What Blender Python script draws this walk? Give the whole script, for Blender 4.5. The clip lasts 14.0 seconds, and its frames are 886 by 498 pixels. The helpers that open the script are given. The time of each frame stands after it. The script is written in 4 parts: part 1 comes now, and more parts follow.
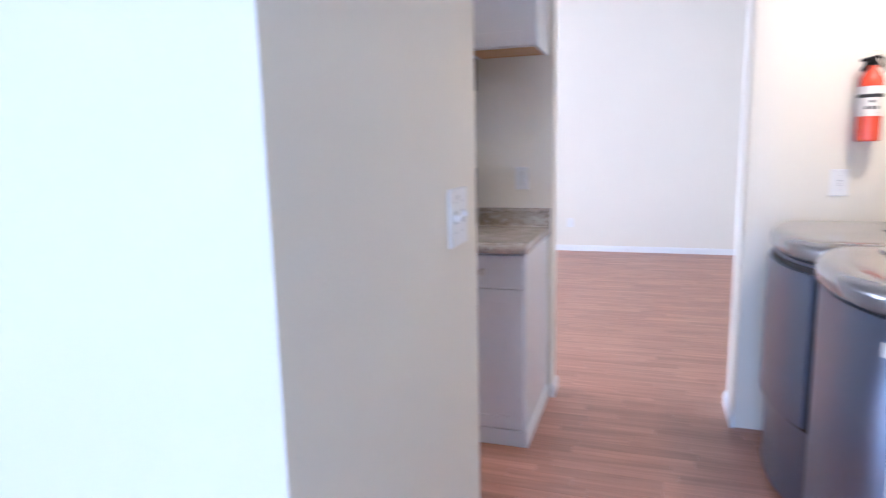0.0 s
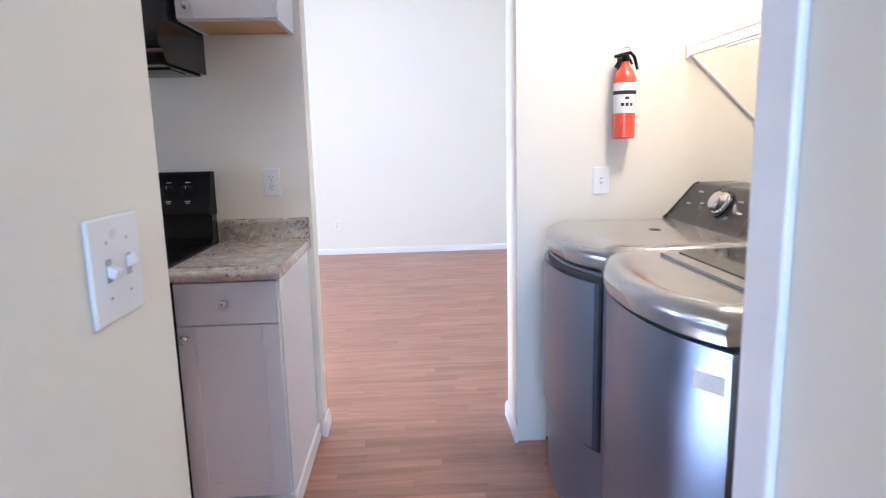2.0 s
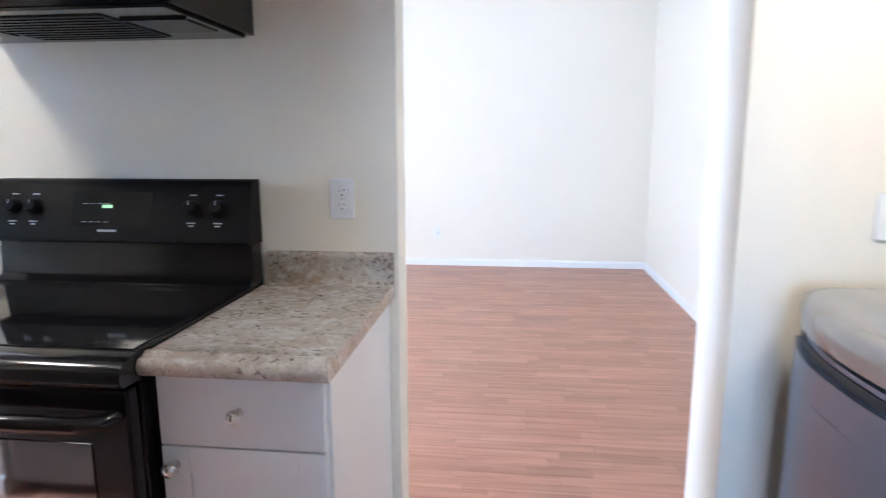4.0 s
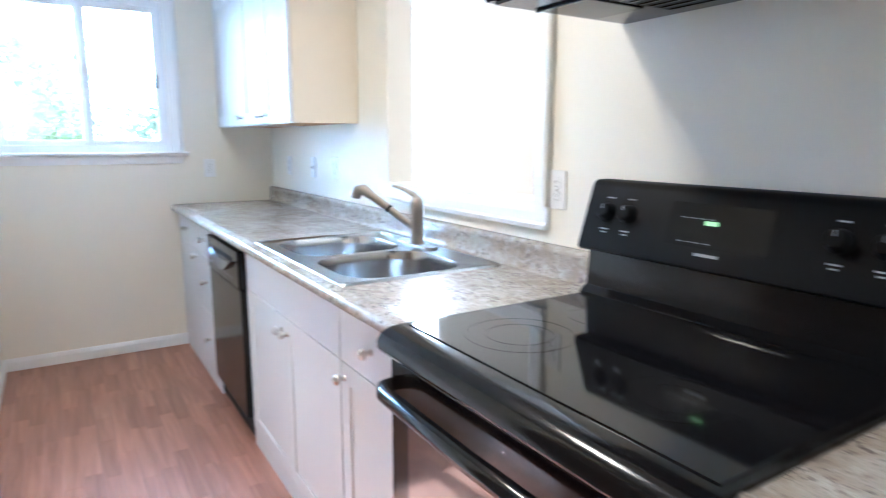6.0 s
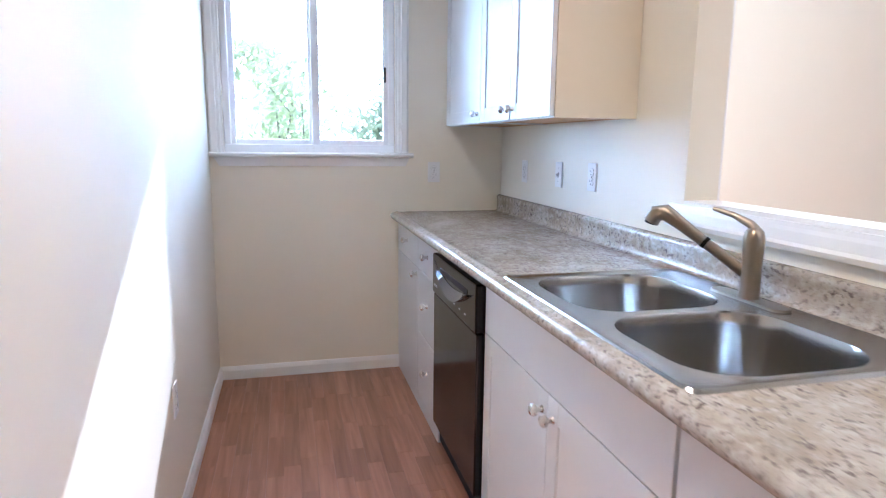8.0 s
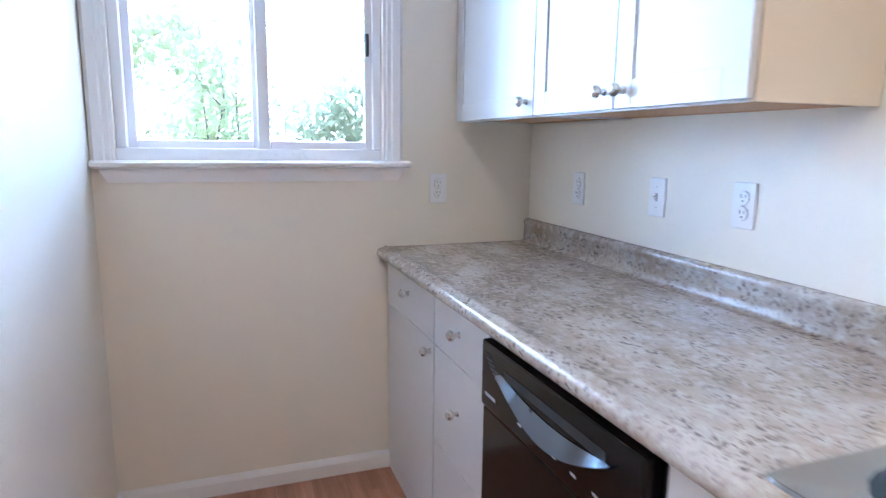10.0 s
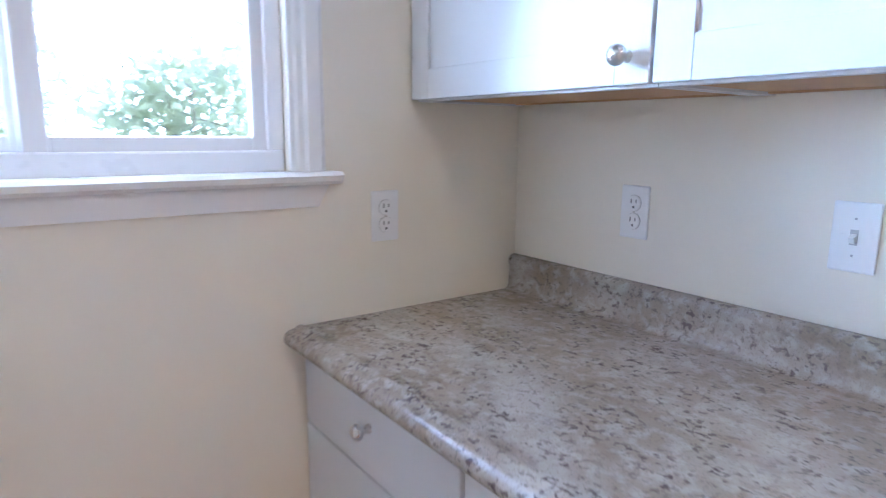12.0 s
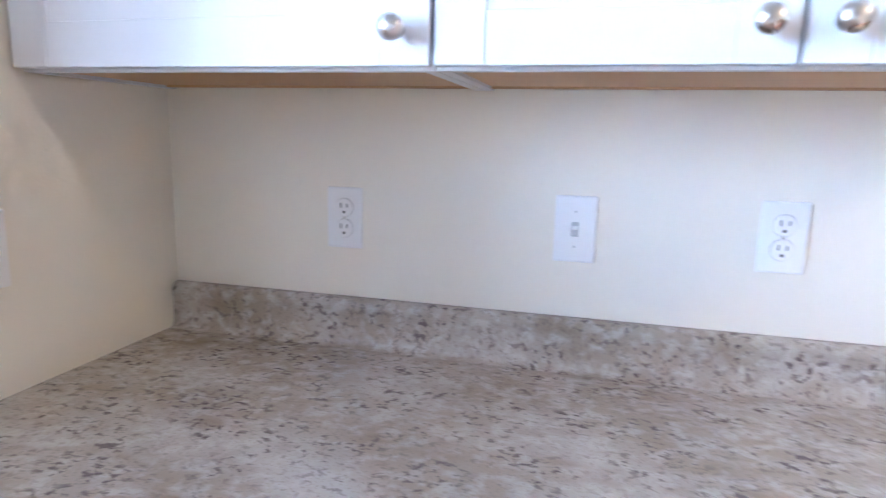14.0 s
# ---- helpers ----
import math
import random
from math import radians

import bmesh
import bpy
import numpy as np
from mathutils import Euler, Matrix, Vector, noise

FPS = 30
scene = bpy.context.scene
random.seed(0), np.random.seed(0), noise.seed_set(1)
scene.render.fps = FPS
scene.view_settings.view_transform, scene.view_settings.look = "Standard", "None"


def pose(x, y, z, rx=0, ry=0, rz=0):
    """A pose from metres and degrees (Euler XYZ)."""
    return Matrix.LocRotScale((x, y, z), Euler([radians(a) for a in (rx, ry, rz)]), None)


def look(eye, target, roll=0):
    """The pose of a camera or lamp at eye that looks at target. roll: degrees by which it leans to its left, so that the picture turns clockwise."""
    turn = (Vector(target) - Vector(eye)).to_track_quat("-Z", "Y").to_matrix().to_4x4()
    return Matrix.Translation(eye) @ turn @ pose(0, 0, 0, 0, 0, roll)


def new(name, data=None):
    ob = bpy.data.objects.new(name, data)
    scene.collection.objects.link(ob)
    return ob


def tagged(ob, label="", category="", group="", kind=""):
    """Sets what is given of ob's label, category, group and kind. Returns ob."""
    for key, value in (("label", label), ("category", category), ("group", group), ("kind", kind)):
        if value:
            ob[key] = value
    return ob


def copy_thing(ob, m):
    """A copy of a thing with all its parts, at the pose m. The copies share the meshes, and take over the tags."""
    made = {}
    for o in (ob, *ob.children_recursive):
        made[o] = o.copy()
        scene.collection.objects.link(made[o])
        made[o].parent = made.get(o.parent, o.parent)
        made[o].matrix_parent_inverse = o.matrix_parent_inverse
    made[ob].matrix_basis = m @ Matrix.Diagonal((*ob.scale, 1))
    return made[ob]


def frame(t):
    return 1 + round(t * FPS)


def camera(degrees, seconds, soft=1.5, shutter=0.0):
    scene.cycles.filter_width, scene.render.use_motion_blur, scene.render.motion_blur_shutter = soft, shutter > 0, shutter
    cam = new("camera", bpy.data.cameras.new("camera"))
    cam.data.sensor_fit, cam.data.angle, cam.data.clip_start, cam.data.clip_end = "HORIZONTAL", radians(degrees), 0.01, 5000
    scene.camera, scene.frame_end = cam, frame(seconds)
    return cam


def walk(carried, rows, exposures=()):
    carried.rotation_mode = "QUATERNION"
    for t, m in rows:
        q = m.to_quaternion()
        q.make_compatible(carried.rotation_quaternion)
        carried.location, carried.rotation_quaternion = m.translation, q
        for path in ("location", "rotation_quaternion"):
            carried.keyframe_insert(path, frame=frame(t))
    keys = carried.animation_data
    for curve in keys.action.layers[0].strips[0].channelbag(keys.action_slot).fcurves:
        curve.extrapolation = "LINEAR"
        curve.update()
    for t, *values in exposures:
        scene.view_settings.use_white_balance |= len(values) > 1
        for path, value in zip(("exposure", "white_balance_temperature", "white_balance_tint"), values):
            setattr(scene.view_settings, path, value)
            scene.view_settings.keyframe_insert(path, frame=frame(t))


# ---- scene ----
cam = camera(71.6, 14.0, soft=1.1, shutter=0.5)
PATH = [
    (0, (4.647, -3.124, 1.309), (4.019, -1.252, 0.991), -1.3),
    (0.5, (4.654, -3.063, 1.305), (4.446, -1.103, 0.964), -1.4),
    (1, (4.64, -2.978, 1.304), (4.6, -1.01, 0.954), -1.5),
    (1.5, (4.634, -2.848, 1.305), (4.721, -0.881, 0.952), -1.5),
    (2, (4.618, -2.652, 1.304), (4.718, -0.684, 0.965), -1.4),
    (2.2, (4.59, -2.564, 1.305), (4.731, -0.597, 0.967), -1.4),
    (4.3, (4.494, -1.573, 1.317), (4.062, 0.347, 0.963), 0.6),
    (4.5, (4.477, -1.507, 1.307), (3.804, 0.344, 0.962), 0.3),
    (5, (4.417, -1.386, 1.305), (3.274, 0.219, 0.961), 0.2),
    (5.5, (4.31, -1.314, 1.312), (2.852, 0.01, 0.963), -0.0),
    (6, (4.166, -1.241, 1.308), (2.496, -0.197, 0.962), 0.1),
    (6.5, (4.011, -1.204, 1.306), (2.19, -0.451, 0.962), 0.4),
    (7, (3.833, -1.19, 1.301), (1.938, -0.647, 0.961), 0.5),
    (7.5, (3.643, -1.199, 1.296), (1.726, -0.743, 0.956), 0.6),
    (9.8, (2.391, -1.222, 1.303), (0.541, -0.538, 0.971), 0.8),
    (10, (2.277, -1.211, 1.308), (0.425, -0.535, 0.97), 0.7),
    (10.5, (2.001, -1.201, 1.311), (0.149, -0.53, 0.966), 0.6),
    (11, (1.702, -1.183, 1.312), (-0.119, -0.436, 0.961), 0.4),
    (11.5, (1.438, -1.15, 1.317), (-0.302, -0.231, 0.956), 0.3),
    (12, (1.193, -1.112, 1.319), (-0.394, 0.049, 0.95), 0.5),
    (12.5, (1.004, -1.068, 1.318), (-0.376, 0.331, 0.939), 0.6),
    (13, (0.897, -1.041, 1.316), (-0.243, 0.559, 0.936), 0.9),
    (13.5, (0.82, -1.034, 1.314), (0.034, 0.767, 0.942), 1.3),
    (14, (0.839, -1.062, 1.311), (0.347, 0.843, 0.95), 1.4),
]
EXPOSURES = [(0.0, 2.55, 4550, 19), (2.2, 2.7, 4550, 15), (4.5, 2.78, 4500, 9), (5.3, 3.0, 4480, 7), (6.2, 3.0, 4450, 8), (7.5, 2.5, 4900, 15), (10.0, 2.5, 4800, 16), (12.5, 2.55, 4850, 18), (14.0, 2.75, 5050, 20)]
walk(cam, [(t, look(eye, target, roll)) for t, eye, target, roll in PATH], EXPOSURES)

# ---- light ----
SUN_WAY = Vector((1.0, -0.103, -0.57)).normalized()
world = bpy.data.worlds.new("sky")
scene.world = world
world.use_nodes = True
wn = world.node_tree
sky = wn.nodes.new("ShaderNodeTexSky")
sky.sky_type = 'NISHITA'
sky.sun_disc = False
sky.sun_elevation = math.asin(-SUN_WAY.z)
sky.sun_rotation = math.atan2(-SUN_WAY.x, -SUN_WAY.y)
wn.links.new(sky.outputs[0], wn.nodes["Background"].inputs[0])
wn.nodes["Background"].inputs[1].default_value = 0.15

sun_data = bpy.data.lights.new("sun", 'SUN')
sun_data.energy, sun_data.angle, sun_data.color = 5.0, radians(0.5), (1.0, 0.95, 0.87)
sun = new("sun", sun_data)
sun.matrix_world = look((-20, 1.3, 12), Vector((-20, 1.3, 12)) + SUN_WAY)


def area_lamp(name, eye, target, w, h, power, color):
    d = bpy.data.lights.new(name, 'AREA')
    d.shape, d.size, d.size_y, d.energy, d.color = 'RECTANGLE', w, h, power, color
    o = new(name, d)
    o.matrix_world = look(eye, target)
    return o


DAY = (0.80, 0.90, 1.0)
WARM = (1.0, 0.72, 0.42)
# fill lamp in an added, unseen opening; brightens the living room
area_lamp("living_fill", (-0.05, 0.78, 1.62), (6, 0.95, 1.62), 1.0, 1.3, 39, (1.0, 0.97, 0.91))
# fill lamp in an assumed window behind the start; brightens the hall
area_lamp("dining_fill", (4.15, -6.14, 1.4), (4.15, 0, 1.2), 1.6, 1.4, 15, DAY)
area_lamp("kitchen_bulb", (2.57, -0.95, 2.30), (2.57, -0.95, 0), 0.22, 0.22, 3.2, WARM)
area_lamp("laundry_bulb", (5.62, -0.80, 2.30), (5.62, -0.80, 0), 0.2, 0.2, 3.4, WARM)

# ---- helpers of this scene ----
BASE = {}


def thing(name, x, y, z, label, category, group=""):
    o = new(name)
    o.empty_display_size = 0.05
    o.location = (x, y, z)
    BASE[o.name] = Vector((x, y, z))
    return tagged(o, label, category, group)


def part(name, bm, material, parent=None, label="", smooth=False):
    """Links bm, drawn in world metres, as one mesh under parent."""
    me = bpy.data.meshes.new(name)
    base = BASE[parent.name] if parent else Vector((0, 0, 0))
    bmesh.ops.translate(bm, verts=bm.verts, vec=-base)
    bmesh.ops.recalc_face_normals(bm, faces=bm.faces)
    bm.to_mesh(me)
    bm.free()
    me.materials.append(material)
    if smooth:
        me.shade_smooth()
        me.set_sharp_from_angle(angle=radians(38))
    o = new(name, me)
    if parent:
        o.parent = parent
        BASE[o.name] = base
    return tagged(o, label)


def structure(name, bm, material, label, category, smooth=False):
    o = part(name, bm, material, None, label, smooth)
    BASE[o.name] = Vector((0, 0, 0))
    return tagged(o, label, category, kind="structure")


def box(x0, x1, y0, y1, z0, z1, r=0.0, seg=2, bm=None):
    own = bmesh.new()
    bmesh.ops.create_cube(own, size=1, matrix=Matrix.Translation(((x0 + x1) / 2, (y0 + y1) / 2, (z0 + z1) / 2)) @ Matrix.Diagonal((abs(x1 - x0), abs(y1 - y0), abs(z1 - z0), 1)))
    if r > 0:
        bmesh.ops.bevel(own, geom=own.edges[:], offset=r, segments=seg, affect='EDGES', profile=0.5)
    return join(bm, own)


def join(bm, own):
    if bm is None:
        return own
    me = bpy.data.meshes.new("tmp")
    own.to_mesh(me)
    own.free()
    bm.from_mesh(me)
    bpy.data.meshes.remove(me)
    return bm


def prism(pts, axis, a0, a1, bm=None):
    """A closed outline swept along an axis. pts: (y,z) for x, (x,z) for y, (x,y) for z."""
    own = bmesh.new()
    put = {"x": lambda p, a: (a, p[0], p[1]), "y": lambda p, a: (p[0], a, p[1]), "z": lambda p, a: (p[0], p[1], a)}[axis]
    lo = [own.verts.new(put(p, a0)) for p in pts]
    hi = [own.verts.new(put(p, a1)) for p in pts]
    n = len(pts)
    for i in range(n):
        own.faces.new((lo[i], lo[(i + 1) % n], hi[(i + 1) % n], hi[i]))
    own.faces.new(lo[::-1])
    own.faces.new(hi)
    return join(bm, own)


def lathe(profile, centre, axis=(0, 0, 1), seg=20, bm=None):
    """profile: (radius, height along axis)."""
    own = bmesh.new()
    q = Vector((0, 0, 1)).rotation_difference(Vector(axis))
    rings = []
    for r, h in profile:
        rings.append([own.verts.new(Vector(centre) + q @ Vector((max(r, 1e-4) * math.cos(2 * math.pi * i / seg), max(r, 1e-4) * math.sin(2 * math.pi * i / seg), h))) for i in range(seg)])
    for a, b in zip(rings, rings[1:]):
        for i in range(seg):
            own.faces.new((a[i], a[(i + 1) % seg], b[(i + 1) % seg], b[i]))
    own.faces.new(rings[0][::-1])
    own.faces.new(rings[-1])
    return join(bm, own)


def tube(points, radius, seg=10, bm=None):
    own = bmesh.new()
    pts = [Vector(p) for p in points]
    radii = radius if isinstance(radius, (list, tuple)) else [radius] * len(pts)
    rings = []
    for i, p in enumerate(pts):
        d = (pts[min(i + 1, len(pts) - 1)] - pts[max(i - 1, 0)]).normalized()
        u = d.orthogonal().normalized() if abs(d.z) > 0.95 else d.cross(Vector((0, 0, 1))).normalized()
        v = d.cross(u).normalized()
        rings.append([own.verts.new(p + radii[i] * (math.cos(2 * math.pi * k / seg) * u + math.sin(2 * math.pi * k / seg) * v)) for k in range(seg)])
    for a, b in zip(rings, rings[1:]):
        for k in range(seg):
            own.faces.new((a[k], a[(k + 1) % seg], b[(k + 1) % seg], b[k]))
    own.faces.new(rings[0][::-1])
    own.faces.new(rings[-1])
    return join(bm, own)


def rounded(x0, x1, y0, y1, r, n=5):
    out = []
    for cx, cy, a in ((x1 - r, y1 - r, 0), (x0 + r, y1 - r, 90), (x0 + r, y0 + r, 180), (x1 - r, y0 + r, 270)):
        for i in range(n + 1):
            t = radians(a + 90 * i / n)
            out.append((cx + r * math.cos(t), cy + r * math.sin(t)))
    return out


# ---- materials ----
def material(name, color, rough=0.5, metal=0.0, vary=0.08, scale=3.0, grain=120.0, bump=0.02, stretch=(1, 1, 1), coat=0.0, rough_vary=0.08, spec=0.5):
    m = bpy.data.materials.new(name)
    m.use_nodes = True
    t = m.node_tree
    b = t.nodes["Principled BSDF"]
    geo = t.nodes.new("ShaderNodeNewGeometry")
    mp = t.nodes.new("ShaderNodeMapping")
    mp.inputs["Scale"].default_value = stretch
    t.links.new(geo.outputs["Position"], mp.inputs["Vector"])
    n1, n2 = t.nodes.new("ShaderNodeTexNoise"), t.nodes.new("ShaderNodeTexNoise")
    n1.inputs["Scale"].default_value, n2.inputs["Scale"].default_value = scale, grain
    n1.inputs["Detail"].default_value = 5
    for n in (n1, n2):
        t.links.new(mp.outputs[0], n.inputs["Vector"])
    mix = t.nodes.new("ShaderNodeMix")
    mix.data_type = 'RGBA'
    lo = [c * (1 - vary) for c in color]
    hi = [min(1, c * (1 + vary)) for c in color]
    mix.inputs[6].default_value, mix.inputs[7].default_value = (*lo, 1), (*hi, 1)
    t.links.new(n1.outputs[0], mix.inputs[0])
    t.links.new(mix.outputs[2], b.inputs["Base Color"])
    mr = t.nodes.new("ShaderNodeMapRange")
    mr.inputs[3].default_value, mr.inputs[4].default_value = max(0.02, rough - rough_vary), min(1, rough + rough_vary)
    t.links.new(n1.outputs[0], mr.inputs[0])
    t.links.new(mr.outputs[0], b.inputs["Roughness"])
    b.inputs["Metallic"].default_value = metal
    b.inputs["Specular IOR Level"].default_value = spec
    b.inputs["Coat Weight"].default_value = coat
    b.inputs["Coat Roughness"].default_value = 0.08
    if bump:
        bp = t.nodes.new("ShaderNodeBump")
        bp.inputs["Strength"].default_value, bp.inputs["Distance"].default_value = bump, 0.004
        t.links.new(n2.outputs[0], bp.inputs["Height"])
        t.links.new(bp.outputs[0], b.inputs["Normal"])
    return m


WALL = material("wall_paint", (0.79, 0.745, 0.635), 0.62, 0, 0.015, 1.5, 160, 0.12)
CEIL = material("ceiling_paint", (0.80, 0.79, 0.76), 0.8, 0, 0.03, 2, 90, 0.2)
TRIM = material("trim_paint", (0.80, 0.80, 0.79), 0.35, 0, 0.02, 4, 60, 0.04)
CABW = material("cabinet_paint", (0.68, 0.69, 0.70), 0.33, 0, 0.02, 3, 140, 0.05)
CABSIDE = material("cabinet_side_laminate", (0.74, 0.66, 0.53), 0.45, 0, 0.05, 2, 60, 0.04)
WOODUNDER = material("raw_maple", (0.55, 0.34, 0.17), 0.55, 0, 0.15, 6, 60, 0.05, (1, 8, 8))
GAP = material("joint_shadow_gap", (0.30, 0.29, 0.28), 0.8, 0, 0.05, 5, 60, 0)
NICKEL = material("satin_nickel", (0.62, 0.60, 0.57), 0.28, 1.0, 0.04, 30, 300, 0.01)
FAUCET = material("brushed_nickel_faucet", (0.34, 0.295, 0.245), 0.33, 1.0, 0.05, 30, 300, 0.01)
STEEL = material("sink_steel", (0.40, 0.39, 0.38), 0.22, 1.0, 0.04, 2, 60, 0.0, (1, 4, 4), rough_vary=0.03)
BLACK = material("black_enamel", (0.006, 0.006, 0.0065), 0.14, 0, 0.2, 8, 60, 0.0, coat=0.1, rough_vary=0.05, spec=0.28)
BLACKGLASS = material("black_ceramic_glass", (0.006, 0.006, 0.007), 0.06, 0, 0.2, 8, 60, 0.0, rough_vary=0.02)
OVENGLASS = material("coated_oven_glass", (0.008, 0.008, 0.009), 0.05, 0, 0.2, 8, 60, 0.0, rough_vary=0.02, spec=1.0, coat=1.0)
BLACKTEX = material("black_textured_plastic", (0.006, 0.006, 0.0065), 0.45, 0, 0.2, 8, 400, 0.08, spec=0.1)
# blue-grey colour puts the window's sheen onto the black handle lip
LIP = material("handle_lip_window_sheen", (0.12, 0.15, 0.19), 0.25, 0.6, 0.1, 8, 60, 0, coat=1.0)
DISPLAY = material("oven_display_glass", (0.008, 0.009, 0.010), 0.14, 0, 0.1, 8, 60, 0, spec=0.12)
RING = material("burner_ring_print", (0.014, 0.014, 0.015), 0.10, 0, 0.1, 8, 60, 0)
FRIDGE = material("fridge_grey_enamel", (0.15, 0.122, 0.09), 0.5, 0.0, 0.05, 3, 200, 0.02)
PRINT = material("grey_print", (0.45, 0.46, 0.47), 0.5, 0, 0.1, 8, 60, 0)
GRAPHITE = material("graphite_steel", (0.21, 0.25, 0.34), 0.30, 0.9, 0.05, 4, 300, 0.0, rough_vary=0.02)
GRAPHTOP = material("graphite_enamel_top", (0.30, 0.29, 0.28), 0.22, 0.55, 0.05, 5, 300, 0.01, coat=0.5)
CONSOLE = material("dark_console_plastic", (0.032, 0.029, 0.027), 0.28, 0.2, 0.1, 5, 200, 0.02)
CHROME = material("chrome", (0.72, 0.72, 0.72), 0.12, 1.0, 0.03, 10, 100, 0)
RED = material("extinguisher_red", (0.72, 0.075, 0.025), 0.25, 0, 0.05, 12, 100, 0.0, coat=0.4)
LABEL = material("paper_label", (0.78, 0.76, 0.72), 0.5, 0, 0.05, 20, 200, 0)
INK = material("label_ink", (0.03, 0.03, 0.035), 0.5, 0, 0.1, 20, 200, 0)
RUBBER = material("black_rubber", (0.02, 0.02, 0.02), 0.6, 0, 0.1, 20, 200, 0.03)
PLATE = material("plate_plastic", (0.80, 0.80, 0.79), 0.3, 0, 0.02, 10, 200, 0.0)
SLOT = material("socket_slot", (0.05, 0.05, 0.05), 0.6, 0, 0.1, 10, 200, 0)
WIRE = material("white_vinyl_wire", (0.78, 0.78, 0.77), 0.35, 0, 0.02, 10, 200, 0)
VINYL = material("window_vinyl", (0.80, 0.81, 0.83), 0.3, 0, 0.02, 5, 200, 0.01)
SOIL = material("ground_leaf_litter", (0.20, 0.16, 0.10), 0.9, 0, 0.4, 1.2, 20, 0.5)
BARK = material("bark", (0.20, 0.16, 0.12), 0.9, 0, 0.3, 6, 30, 0.6, (1, 1, 0.3))
SUBFLOOR = material("subfloor_joint", (0.20, 0.09, 0.06), 0.7, 0, 0.1, 6, 60, 0)


def laminate_stone():
    m = bpy.data.materials.new("granite_look_laminate")
    m.use_nodes = True
    t = m.node_tree
    b = t.nodes["Principled BSDF"]
    geo = t.nodes.new("ShaderNodeNewGeometry")

    def noise_tex(scale, detail, stretch=(1, 1, 1), distort=0.0):
        mp = t.nodes.new("ShaderNodeMapping")
        mp.inputs["Scale"].default_value = stretch
        n = t.nodes.new("ShaderNodeTexNoise")
        n.inputs["Scale"].default_value, n.inputs["Detail"].default_value, n.inputs["Distortion"].default_value = scale, detail, distort
        t.links.new(geo.outputs["Position"], mp.inputs[0])
        t.links.new(mp.outputs[0], n.inputs["Vector"])
        return n.outputs[0]

    def ramp(src, stops):
        r = t.nodes.new("ShaderNodeValToRGB")
        while len(r.color_ramp.elements) < len(stops):
            r.color_ramp.elements.new(0.5)
        for e, (p, c) in zip(r.color_ramp.elements, stops):
            e.position, e.color = p, (*c, 1)
        t.links.new(src, r.inputs[0])
        return r.outputs[0]

    def mixed(f, a, c):
        x = t.nodes.new("ShaderNodeMix")
        x.data_type = 'RGBA'
        t.links.new(f, x.inputs[0])
        t.links.new(a, x.inputs[6])
        if isinstance(c, tuple):
            x.inputs[7].default_value = (*c, 1)
        else:
            t.links.new(c, x.inputs[7])
        return x.outputs[2]

    def times(p, q):
        x = t.nodes.new("ShaderNodeMath")
        x.operation = 'MULTIPLY'
        t.links.new(p, x.inputs[0])
        t.links.new(q, x.inputs[1])
        return x.outputs[0]

    grey = lambda v: (v, v, v)
    base = ramp(noise_tex(4.5, 7, (0.9, 1.2, 1), 0.3), [(0.3, (0.30, 0.25, 0.185)), (0.5, (0.40, 0.355, 0.295)), (0.7, (0.51, 0.48, 0.43))])
    pale = ramp(noise_tex(42, 8, (0.9, 1.1, 1), 0.3), [(0.47, grey(0)), (0.64, grey(0.5))])
    c = mixed(pale, base, (0.59, 0.56, 0.515))
    rust = ramp(noise_tex(13, 8, (0.8, 1.2, 1), 0.2), [(0.55, grey(0)), (0.72, grey(0.5))])
    c = mixed(rust, c, (0.23, 0.165, 0.115))
    cluster = ramp(noise_tex(15, 5, (0.85, 1.15, 1)), [(0.40, grey(0.25)), (0.60, grey(1.0))])
    fleck = ramp(noise_tex(88, 6, (0.9, 1.15, 1), 0.2), [(0.53, grey(0)), (0.65, grey(0.95))])
    c = mixed(times(cluster, fleck), c, (0.125, 0.10, 0.098))
    dust = ramp(noise_tex(210, 3), [(0.55, grey(0)), (0.72, grey(0.5))])
    c = mixed(dust, c, (0.20, 0.165, 0.15))
    t.links.new(c, b.inputs["Base Color"])
    b.inputs["Roughness"].default_value = 0.24
    b.inputs["Specular IOR Level"].default_value = 0.8
    b.inputs["Coat Weight"].default_value = 0.12
    b.inputs["Coat Roughness"].default_value = 0.09
    bp = t.nodes.new("ShaderNodeBump")
    bp.inputs["Strength"].default_value, bp.inputs["Distance"].default_value = 0.05, 0.002
    t.links.new(noise_tex(220, 2), bp.inputs["Height"])
    t.links.new(bp.outputs[0], b.inputs["Normal"])
    return m


